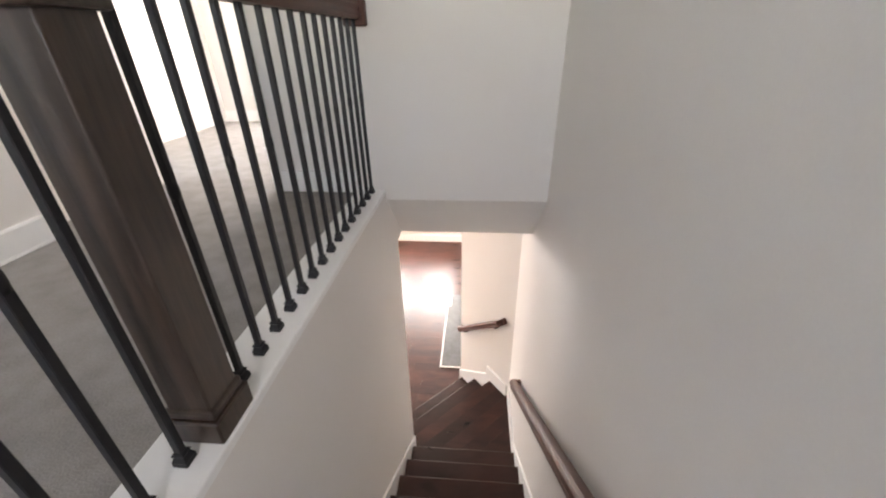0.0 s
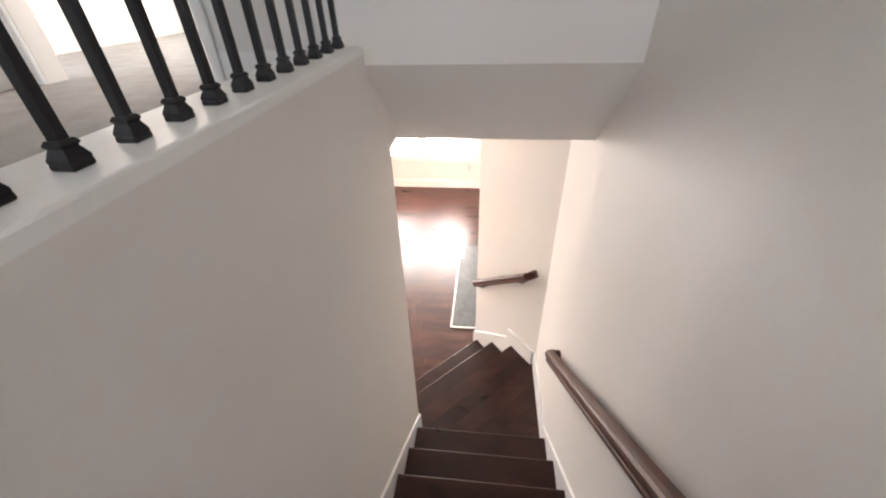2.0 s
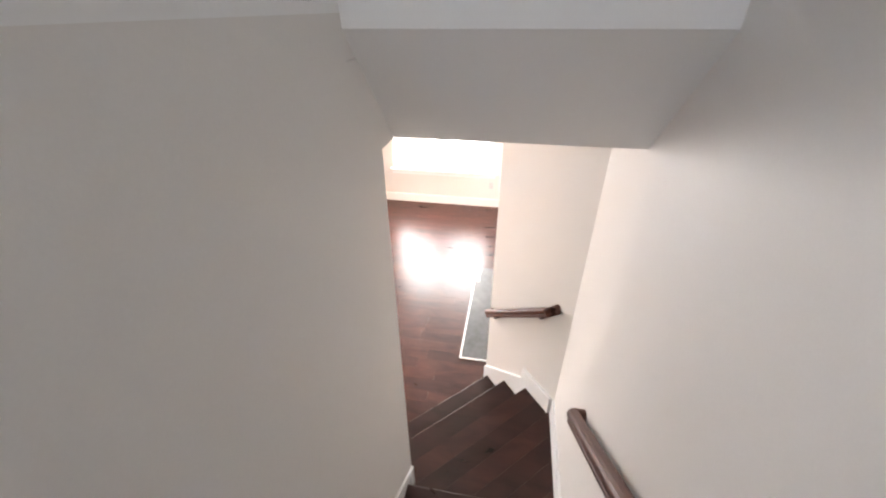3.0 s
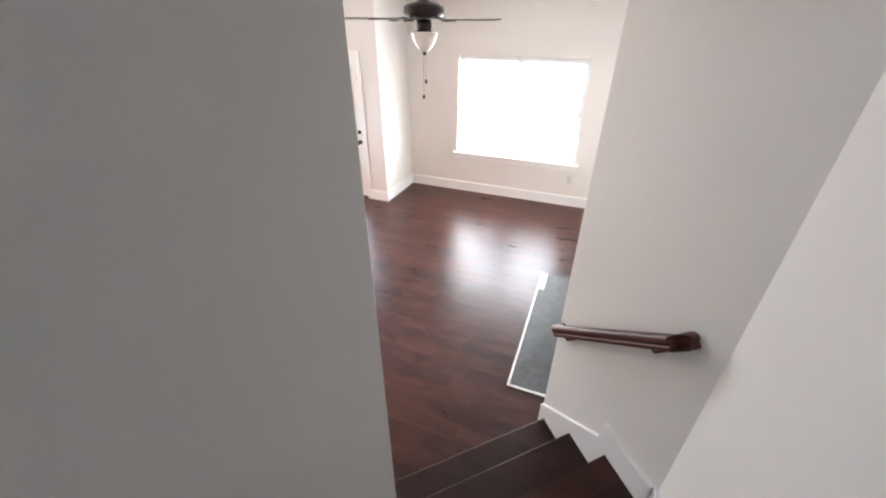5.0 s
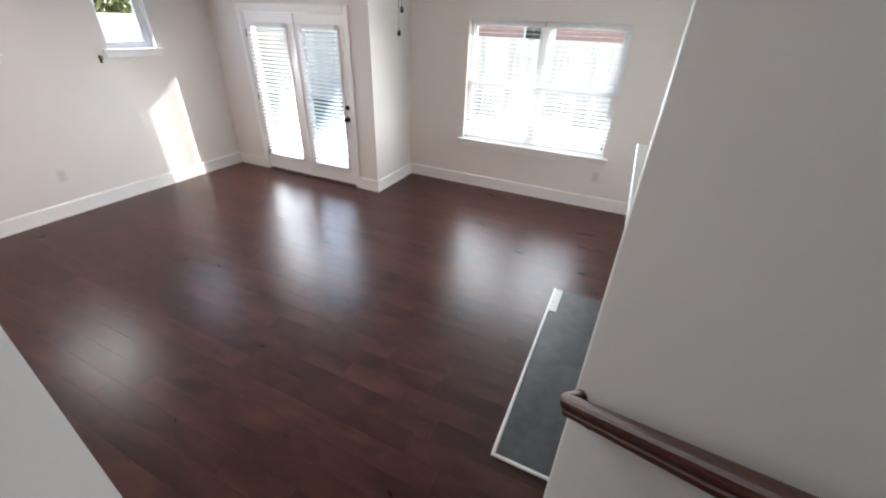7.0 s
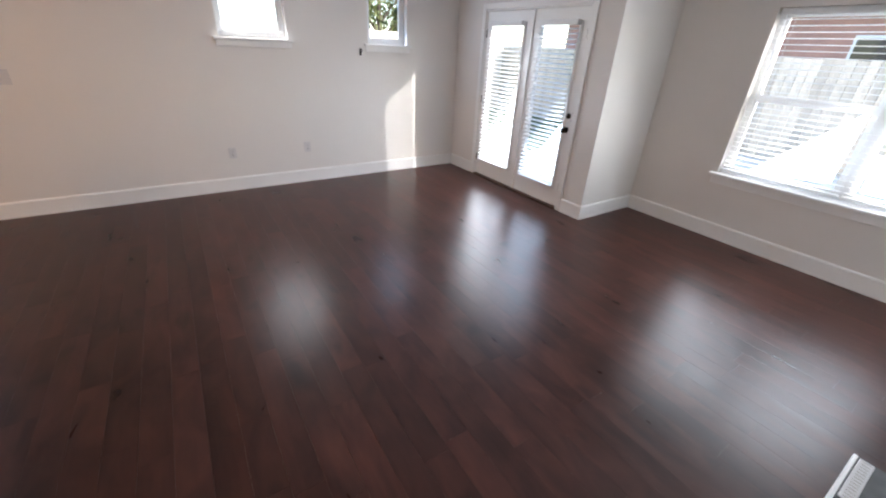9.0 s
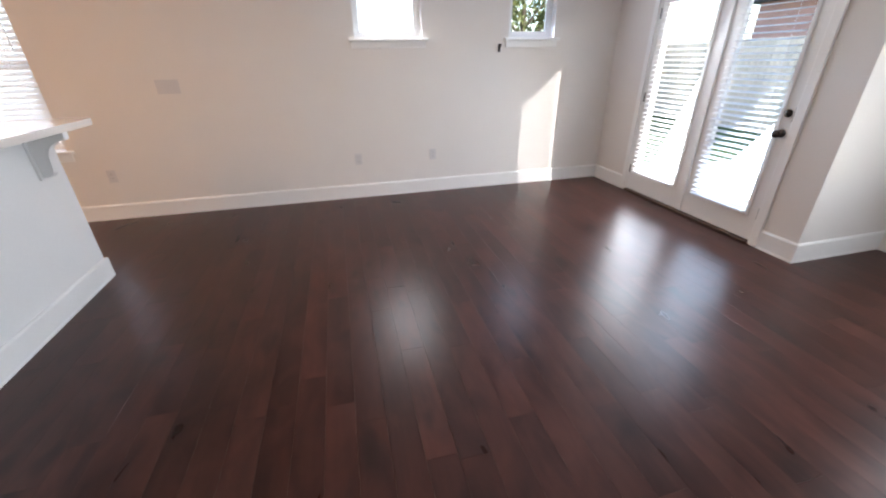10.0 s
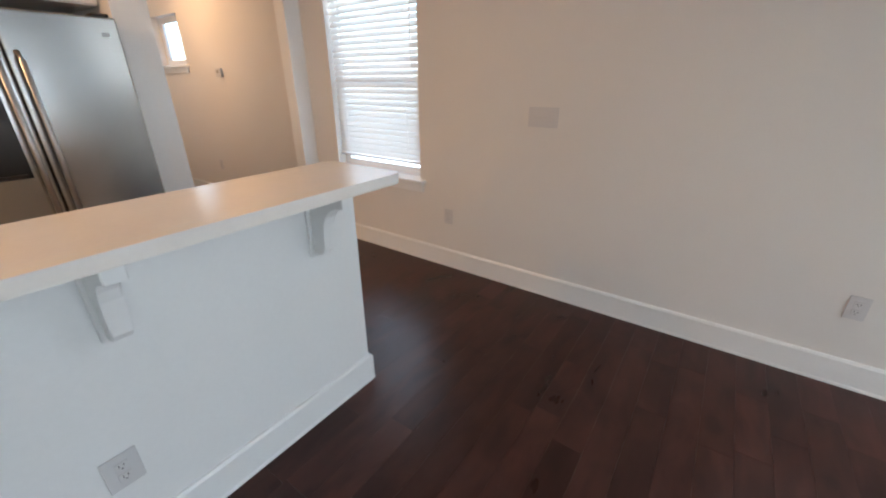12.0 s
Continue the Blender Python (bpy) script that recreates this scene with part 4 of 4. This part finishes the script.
def corbel(x):
    t = empty("corbel", "white painted scrolled corbel under the bar top", "corbel", group="corbels under the bar", at=(x, PYF, 1.052))
    part("back_plate", box(-0.036, 0.036, 0.0, 0.016, -0.275, -0.0005, 0.003), M_TRIM, t)
    outline = [(0.016, -0.002), (0.205, -0.002), (0.205, -0.052), (0.175, -0.056), (0.146, -0.064), (0.120, -0.080), (0.102, -0.104), (0.092, -0.135), (0.087, -0.170), (0.084, -0.205), (0.080, -0.236), (0.064, -0.256), (0.040, -0.262), (0.016, -0.262)]
    b = side_prism(outline, -0.024, 0.024)
    bmesh.ops.bevel(b, geom=[e for e in b.edges if abs(e.verts[0].co.x - e.verts[1].co.x) < 1e-5], offset=0.003, segments=1, affect="EDGES")
    part("scroll", b, M_TRIM, t)
    part("top_plate", box(-0.045, 0.045, 0.0165, 0.225, -0.0015, 0.0, 0.0), M_TRIM, t)
    return t


for x in (-3.605, -2.948, -2.285, -1.615):
    corbel(x)


def wall_plate(name, label, m, w, h, sockets, category="outlet"):
    """A cover plate; the origin is its middle on the wall, -y is the room."""
    t = empty(name, label, category)
    t.matrix_world = m
    part("plate", box(-w / 2, w / 2, -0.006, 0.0, -h / 2, h / 2, 0.002, 2), M_PLATE, t)
    for x, z, kind in sockets:
        if kind == "s":
            s = part("socket", box(x - 0.017, x + 0.017, -0.0085, -0.0062, z - 0.014, z + 0.014, 0.002), M_PLATE, t)
            for dx, hh in ((-0.006, 0.005), (0.006, 0.0038)):
                part("slot", box(x + dx - 0.0011, x + dx + 0.0011, -0.0092, -0.0086, z - hh + 0.003, z + hh + 0.003), M_SLOT, s)
            part("slot", box(x - 0.002, x + 0.002, -0.0092, -0.0086, z - 0.010, z - 0.006), M_SLOT, s)
        else:
            part("rocker", box(x - 0.016, x + 0.016, -0.0095, -0.0062, z - 0.033, z + 0.033, 0.002), M_PLATE, t)
    return t


DUP = [(0, 0.02, "s"), (0, -0.02, "s")]
for y in (4.172, 4.995, 1.858):
    wall_plate("wall_outlet", "white duplex outlet on the painted wall", pose(WX, y, 0.425, 0, 0, 90), 0.075, 0.118, DUP)
wall_plate("wall_outlet", "white outlet plate on the nook wall", pose(WX, -1.60, 0.44, 0, 0, 90), 0.075, 0.118, DUP)
media = wall_plate("media_plate", "wide white blank media plate on the painted wall", pose(WX, 2.555, 1.196, 0, 0, 90), 0.190, 0.118, [], "plate")
for z0, z1 in ((-0.050, -0.003), (0.003, 0.050)):
    part("insert", box(-0.082, 0.082, -0.0095, -0.0062, z0, z1, 0.002), M_PLATE, media)
wall_plate("wall_outlet", "white duplex outlet on the breakfast bar wall", pose(-2.847, PYF, 0.365, 0, 0, 180), 0.088, 0.118, DUP)
wall_plate("wall_outlet", "white duplex outlet under the twin window", pose(-0.12, FY, 0.40, 0, 0, 0), 0.075, 0.118, DUP)
th = empty("thermostat", "small white wall thermostat in the nook", "thermostat", at=(WX, -1.17, 1.485))
part("body", box(0.0, 0.030, -0.055, 0.055, -0.045, 0.045, 0.006, 2), M_PLATE, th)
part("display", box(0.0305, 0.0315, -0.028, 0.020, -0.005, 0.025), M_GROUT, th)
hk = empty("curtain_holdback", "small dark metal hook below the window", "hook", at=(WX, 5.738, 1.490))
part("plate", box(0.0, 0.006, -0.014, 0.014, -0.045, 0.03, 0.002), M_BRONZE, hk)
part("arm", tube([(0.006, 0, 0.0), (0.045, 0, 0.0), (0.055, 0, 0.012), (0.055, 0, 0.03)], 0.005, 7), M_BRONZE, hk, "", True)

# ---------------------------------------------------------------- kitchen
fr = empty("refrigerator", "stainless side by side refrigerator with door dispenser", "refrigerator", at=(-3.305, 0.46, 0))
FW = 0.455
part("body", box(-FW, FW, -0.80, -0.075, 0.03, 1.715, 0.006), M_FRSIDE, fr, "dark grey cabinet sides")
part("grille", box(-FW + 0.01, FW - 0.01, -0.10, -0.055, 0.0, 0.085, 0.004), M_FRSIDE, fr)
split = 0.055
for x0, x1, nm in ((-FW, split - 0.003, "fridge_door"), (split + 0.003, FW, "freezer_door")):
    d = part(nm, box(x0, x1, -0.070, 0.0, 0.10, 1.735, 0.010, 3), M_STEEL, fr, "brushed steel door")
    hx = split - 0.045 if x1 < split else split + 0.045
    hd = part("handle", tube([(hx, 0.0, 0.62), (hx, 0.050, 0.66), (hx, 0.055, 1.05), (hx, 0.050, 1.50), (hx, 0.0, 1.54)], 0.014, 10, 1.0), M_STEELB, d, "brushed steel bar handle", True)
    if nm == "freezer_door":
        dx0, dx1 = 0.135, 0.375
        bm = bmesh.new()
        add_box(bm, dx0, dx1, 0.0005, 0.006, 0.92, 1.335, 0.003)
        disp = part("dispenser", bm, M_BLACK, d, "black water and ice dispenser")
        part("control_panel", box(dx0 + 0.01, dx1 - 0.01, 0.0065, 0.010, 1.22, 1.325, 0.002), M_FRSIDE, disp)
        part("tray", box(dx0 + 0.02, dx1 - 0.02, 0.0065, 0.030, 0.925, 0.945, 0.003), M_FRSIDE, disp)
    else:
        part("badge", box(x0 + 0.05, x0 + 0.085, 0.0005, 0.003, 1.635, 1.655, 0.001), M_STEELB, d, "small grey badge")
for x in (-FW + 0.06, FW - 0.06):
    part("hinge_cover", box(x - 0.04, x + 0.04, -0.12, -0.02, 1.736, 1.755, 0.005), M_FRSIDE, fr)


def cabinet(name, label, x0, x1, y0, y1, z0, z1, doors_n, drawer=0.0, toe=0.0, handle="v", group=""):
    """A cabinet whose front looks along +y."""
    t = empty(name, label, "cabinet", group=group, at=((x0 + x1) / 2, y0, z0))
    w, d, h = (x1 - x0) / 2, y1 - y0, z1 - z0
    bm = bmesh.new()
    add_box(bm, -w, w, 0, d - 0.02, toe, h)
    if toe:
        add_box(bm, -w, w, 0, d - 0.09, 0.0, toe - 0.0005)
    part("body", bm, M_CAB, t)
    dw = 2 * w / doors_n
    top = h - 0.006
    if drawer:
        dr = part("drawer", box(-w + 0.004, w - 0.004, d - 0.0195, d, h - drawer, h - 0.006, 0.003), M_CAB, t)
        part("handle", tube([(-0.07, d, h - drawer / 2), (-0.065, d + 0.028, h - drawer / 2), (0.065, d + 0.028, h - drawer / 2), (0.07, d, h - drawer / 2)], 0.006, 8), M_BLACK, dr, "black bar handle", True)
        top = h - drawer - 0.005
    for i in range(doors_n):
        a, b_ = -w + i * dw + 0.003, -w + (i + 1) * dw - 0.003
        bm = bmesh.new()
        s = 0.055
        lo = toe + 0.006
        add_box(bm, a, a + s, d - 0.0195, d, lo, top, 0.002)
        add_box(bm, b_ - s, b_, d - 0.0195, d, lo, top, 0.002)
        add_box(bm, a + s, b_ - s, d - 0.0195, d, lo, lo + s, 0.002)
        add_box(bm, a + s, b_ - s, d - 0.0195, d, top - s, top, 0.002)
        add_box(bm, a + s, b_ - s, d - 0.0195, d - 0.010, lo + s, top - s)
        dd = part("door", bm, M_CAB, t)
        hx = b_ - 0.03 if i % 2 == 0 else a + 0.03
        hz = (top - 0.17, top - 0.05) if z0 < 1 else (lo + 0.05, lo + 0.17)
        part("handle", tube([(hx, d, hz[0]), (hx, d + 0.028, hz[0] + 0.006), (hx, d + 0.028, hz[1] - 0.006), (hx, d, hz[1])], 0.005, 8), M_BLACK, dd, "black bar handle", True)
    return t


YB = -0.445
for x0, x1 in ((-2.815, -2.10), (-2.097, -1.49), (-1.487, -0.70)):
    cabinet("base_cabinet", "white shaker base cabinet with black bar handles", x0, x1, YB, 0.255, 0.0, 0.872, 1 if x1 - x0 < 0.7 else 2, 0.16, 0.10, group="base cabinets on the back wall")
for x0, x1 in ((-2.810, -2.10), (-2.097, -1.49), (-1.487, -0.70)):
    cabinet("wall_cabinet", "white shaker wall cabinet above the backsplash", x0, x1, YB, -0.105, 1.372, 2.30, 2, group="wall cabinets on the back wall")
cabinet("wall_cabinet", "white shaker cabinet above the refrigerator", -3.775, -2.83, YB, 0.22, 1.82, 2.30, 2)
tagged(part("kitchen_countertop", box(-2.825, -0.70, YB, 0.292, 0.8725, 0.912, 0.004, 2), M_QUARTZ), "polished white quartz worktop along the back wall", "countertop")
for x0, x1 in ((-3.77, -3.05), (-3.047, -2.10), (-2.097, -1.40), (-1.397, -0.70)):
    t = cabinet("base_cabinet", "white shaker base cabinet behind the breakfast bar", 0, x1 - x0, 0, 0.60, 0.0, 0.872, 1 if x1 - x0 < 0.75 else 2, 0.16, 0.10, group="base cabinets behind the bar")
    t.matrix_world = pose((x0 + x1) / 2, 2.1635, 0, 0, 0, 180)
tagged(part("kitchen_countertop", box(-3.805, -0.70, 1.525, 2.1635, 0.8725, 0.912, 0.004, 2), M_QUARTZ), "polished white quartz worktop behind the bar", "countertop")
fc = empty("kitchen_faucet", "matte black gooseneck kitchen faucet with pull down head", "faucet", at=(-2.47, 2.08, 0.912))
part("base", lathe([(0.0, 0.0), (0.028, 0.001), (0.028, 0.010), (0.020, 0.018), (0.020, 0.11), (0.016, 0.125), (0.0, 0.125)], 0, 0, 18), M_FAUCET, fc, "", True)
FAR = Vector((0.11, -0.40, 0.0))
arc = [Vector((0, 0, 0.12)), Vector((0, 0, 0.19))] + [FAR * (0.5 - 0.5 * math.cos(radians(a))) + Vector((0, 0, 0.195 + 0.165 * math.sin(radians(a)))) for a in range(10, 180, 10)] + [FAR + Vector((0, 0, 0.18)), FAR + Vector((0, 0, 0.15))]
part("spout", tube(arc, 0.017, 12), M_FAUCET, fc, "", True)
part("spray_head", tube([arc[-1], FAR + Vector((0, 0, 0.12)), FAR + Vector((0, 0, 0.05))], [0.016, 0.020, 0.023], 12), M_FAUCET, fc, "", True)
part("lever", tube([(0.018, 0, 0.07), (0.05, 0, 0.075), (0.10, 0, 0.10)], 0.007, 8), M_FAUCET, fc, "", True)

# herringbone backsplash tiles, a part of the back wall
splash = empty("backsplash", "brown grey herringbone mosaic backsplash", "backsplash", "structure", at=(0, YB, 0))
part("grout_bed", box(-2.81, -0.70, 0.0, 0.006, 0.913, 1.371), M_GROUT, splash)
TL, TW = 0.060, 0.0195
tile_me = finish("tile", box(-TL / 2, TL / 2, 0.0, 0.004, -TW / 2 + 0.001, TW / 2 - 0.001, 0.001), M_TILE)
left_over = bmesh.new()
count = 0
for col in range(30):
    for row in range(18):
        for k, ang in ((0, 45), (1, -45)):
            cx = -2.785 + col * 0.0424 * 1.65 + k * 0.0350
            cz = 0.935 + row * 0.0260 + (0.013 if k else 0.0)
            if cz > 1.345 or cx > -0.75:
                continue
            m = Matrix.Translation((cx, 0.0062, cz)) @ Matrix.Rotation(radians(ang), 4, "Y")
            if count < 290 and cx < -2.10:
                o = new("tile", tile_me)
                o.parent = splash
                o.matrix_local = m
                count += 1
            else:
                q = [m @ v.co for v in tile_me.vertices]
                vs = [left_over.verts.new(p) for p in q]
                for f in tile_me.polygons:
                    left_over.faces.new([vs[i] for i in f.vertices])
ob = part("tile_field", left_over, M_TILE, splash)
ob["kind"] = "stuff"
wall_plate("wall_outlet", "white outlet plate on the mosaic backsplash", pose(-2.64, YB + 0.0115, 1.13, 0, 0, 180), 0.075, 0.118, DUP)

# warm ceiling lights of kitchen and nook
lamp_list = ((-2.2, 0.95, 6.2), (-1.2, 0.95, 6.2), (-4.45, -1.35, 4.4))
for x, y, watts in lamp_list:
    t = empty("ceiling_light", "round white recessed ceiling light, warm and lit", "lamp", group="kitchen ceiling lights", at=(x, y, CEIL))
    part("trim_ring", lathe([(0.055, -0.001), (0.080, -0.001), (0.082, -0.006), (0.060, -0.010), (0.055, -0.004)], 0, 0, 24), M_TRIM, t, "", True)
    ld = bpy.data.lights.new("warm_downlight", "AREA")
    ld.shape, ld.size, ld.energy, ld.color = "DISK", 0.11, watts, (1.0, 0.54, 0.25)
    lo = new("warm_downlight", ld)
    lo.matrix_world = look((x, y, CEIL - 0.012), (x, y, 0))

# ---------------------------------------------------------------- outdoors
structure("ground", box(-400, 400, -400, 400, -0.30, -0.16), M_GRASS, "flat green lawn reaching to the horizon", "ground")
structure("side_path", box(-10.8, WX - T, -9.0, DY + T, -0.16, -0.05, 0.01), M_CONC, "pale concrete strip beside the house", "path")
structure("patio_step", box(-5.4, BX - T, DY + T, FY + T, -0.16, -0.045, 0.005), M_CONC, "pale concrete step outside the french doors", "patio")
structure("patio", box(-5.4, 6.0, FY + T, 12.9, -0.16, -0.04, 0.01), M_CONC, "pale concrete patio outside the french doors", "patio")
fence = empty("garden_fence", "tall weathered cedar board fence", "fence", at=(0, 13.0, -0.16))
plank_me = finish("board", box(-0.068, 0.068, -0.010, 0.010, 0.0, 1.85, 0.003), M_FENCE)
for i in range(110):
    o = new("board", plank_me)
    o.parent = fence
    o.location = (-13.0 + i * 0.142, 0.0, random.uniform(-0.01, 0.01))
for z in (0.35, 1.5):
    part("fence_rail", box(-13.1, 2.7, 0.011, 0.05, z, z + 0.09), M_FENCE, fence)
house = empty("neighbour_house", "pinkish brick house with grey roof beyond the fence", "house", at=(-6.0, 17.0, -0.16))
part("wall", box(-6.0, 5.6, 0.0, 8.0, 0.0, 3.1), M_BRICK, house)
prof = [(-0.5, 3.05), (4.0, 5.3), (8.5, 3.05), (8.5, 2.95), (-0.5, 2.95)]
part("roof", side_prism(prof, -6.4, 6.0), M_ROOF, house)
for x in (-3.6, -0.6, 2.4):
    w_ = part("window", box(x, x + 1.0, -0.03, -0.002, 0.95, 2.4, 0.005), M_VINYL, house)
    part("pane", box(x + 0.06, x + 0.94, -0.035, -0.031, 1.01, 2.34), M_FIREGLASS, w_)


def tree(x, y, height, spread, seed):
    """A trunk with limbs and a crown of many small leaf clumps."""
    rng = random.Random(seed)
    t = empty("tree", "leafy green garden tree beyond the fence", "tree", at=(x, y, -0.16))
    bm = tube([(0, 0, -0.1), (0.05, 0.02, height * 0.3), (0.0, 0.08, height * 0.55), (0.06, 0.04, height * 0.85)], [0.17, 0.13, 0.09, 0.03], 9)
    ends = []
    for i in range(7):
        a, z = rng.uniform(0, 6.28), height * rng.uniform(0.35, 0.65)
        r = spread * rng.uniform(0.5, 0.9)
        e = (r * math.cos(a), r * math.sin(a), z + height * rng.uniform(0.12, 0.3))
        ends.append(e)
        limb = tube([(0, 0, z), (e[0] * 0.5, e[1] * 0.5, z + (e[2] - z) * 0.6), e], [0.05, 0.035, 0.012], 6)
        tmp = bpy.data.meshes.new("limb")
        limb.to_mesh(tmp)
        limb.free()
        bm.from_mesh(tmp)
        bpy.data.meshes.remove(tmp)
    part("trunk", bm, M_BARK, t, "", True)
    verts, faces = [], []
    for i in range(5200):
        e = rng.choice(ends + [(0, 0, height * 0.85)])
        cx, cy, cz = (e[0] + rng.gauss(0, spread * 0.28), e[1] + rng.gauss(0, spread * 0.28), e[2] + rng.gauss(0, height * 0.10))
        s = rng.uniform(0.05, 0.10)
        q = Euler((rng.uniform(0, 3.1), rng.uniform(0, 3.1), rng.uniform(0, 6.2))).to_matrix()
        k = len(verts)
        for px, py, pz in ((-s, 0, 0), (0, -s * 0.5, 0.01), (s, 0, 0), (0, s * 0.5, 0.01)):
            v = q @ Vector((px, py, pz))
            verts.append((cx + v.x, cy + v.y, cz + v.z))
        faces.append((k, k + 1, k + 2, k + 3))
    me = bpy.data.meshes.new("crown")
    me.from_pydata(verts, [], faces)
    me.materials.append(M_LEAF)
    cr = new("crown", me)
    cr.parent = t
    return t


tree(-13.2, 9.6, 4.2, 1.35, 3)
structure("side_fence", box(-11.0, -10.9, -12.0, 12.9, -0.16, 1.88), M_FENCE, "weathered cedar fence beside the house", "fence")

# ---------------------------------------------------------------- hardwood floor, board by board
floor = empty("floor", "dark reddish brown hardwood plank floor", "floor", "structure")
structure("subfloor", prism([(WX - 0.02, -2.97), (-0.66, -2.97), (-0.66, 3.2), (0.9, 3.3), (0.9, FY + 0.02), (BX - 0.1, FY + 0.02), (BX - 0.1, DY + 0.1), (WX - 0.02, DY + 0.1)], -0.06, -0.019), M_RISER, "dark subfloor under the hardwood boards", "subfloor")
PW = 0.127


def plank_mesh(length):
    """One board with eased upper edges, its top at height 0."""
    bm = bmesh.new()
    a, g, e = PW / 2, 0.0001, 0.0004
    lo = [bm.verts.new((x, y, -0.018)) for x, y in ((g, -a + g), (length - g, -a + g), (length - g, a - g), (g, a - g))]
    mid_ = [bm.verts.new((v.co.x, v.co.y, -0.0005)) for v in lo]
    hi = [bm.verts.new((x, y, 0.0)) for x, y in ((g + e, -a + g + e), (length - g - e, -a + g + e), (length - g - e, a - g - e), (g + e, a - g - e))]
    for p, q in ((lo, mid_), (mid_, hi)):
        for k in range(4):
            bm.faces.new((p[k], p[(k + 1) % 4], q[(k + 1) % 4], q[k]))
    bm.faces.new(hi)
    return finish("plank", bm, M_FLOOR)


LENGTHS = (0.40, 0.65, 0.90, 1.25)
plank_data = {length: plank_mesh(length) for length in LENGTHS}
rng = random.Random(11)


def lay(x_from, x_to, y):
    out = []
    x = x_from
    first = True
    while x < x_to - 0.02:
        length = rng.choice(LENGTHS)
        use = length * rng.uniform(0.35, 1.0) if first else length
        first = False
        use = min(use, x_to - x)
        if x_to - (x + use) < 0.18:
            use = x_to - x
        out.append((x, y, length, use))
        x += use
    return out


rest = bmesh.new()
rows = int((FY - (-2.95)) / PW) + 1
for i in range(rows):
    y = FY - PW * (i + 0.5)
    if y < -2.94:
        break
    x_from = WX if y < DY else BX
    if y < DY + PW / 2 and y > DY - PW / 2:
        x_from = WX
    x_to = AX + 0.02 if y > 5.9 else EX + 0.02 if y > 4.15 else (0.25 if y > 3.2 else (-0.66 if y > 2.0 else -0.69))
    for x, yy, length, use in lay(x_from, x_to, y):
        if yy > 2.25:
            o = new("plank", plank_data[length])
            o.parent = floor
            o.location = (x, yy, 0)
            o.scale = (use / length, 1, 1)
        else:
            add_box(rest, x + 0.0004, x + use - 0.0004, yy - PW / 2 + 0.0004, yy + PW / 2 - 0.0004, -0.018, 0.0)
ob = part("plank_field", rest, M_FLOOR, floor, "hardwood boards of kitchen and nook")
ob["kind"] = "stuff"
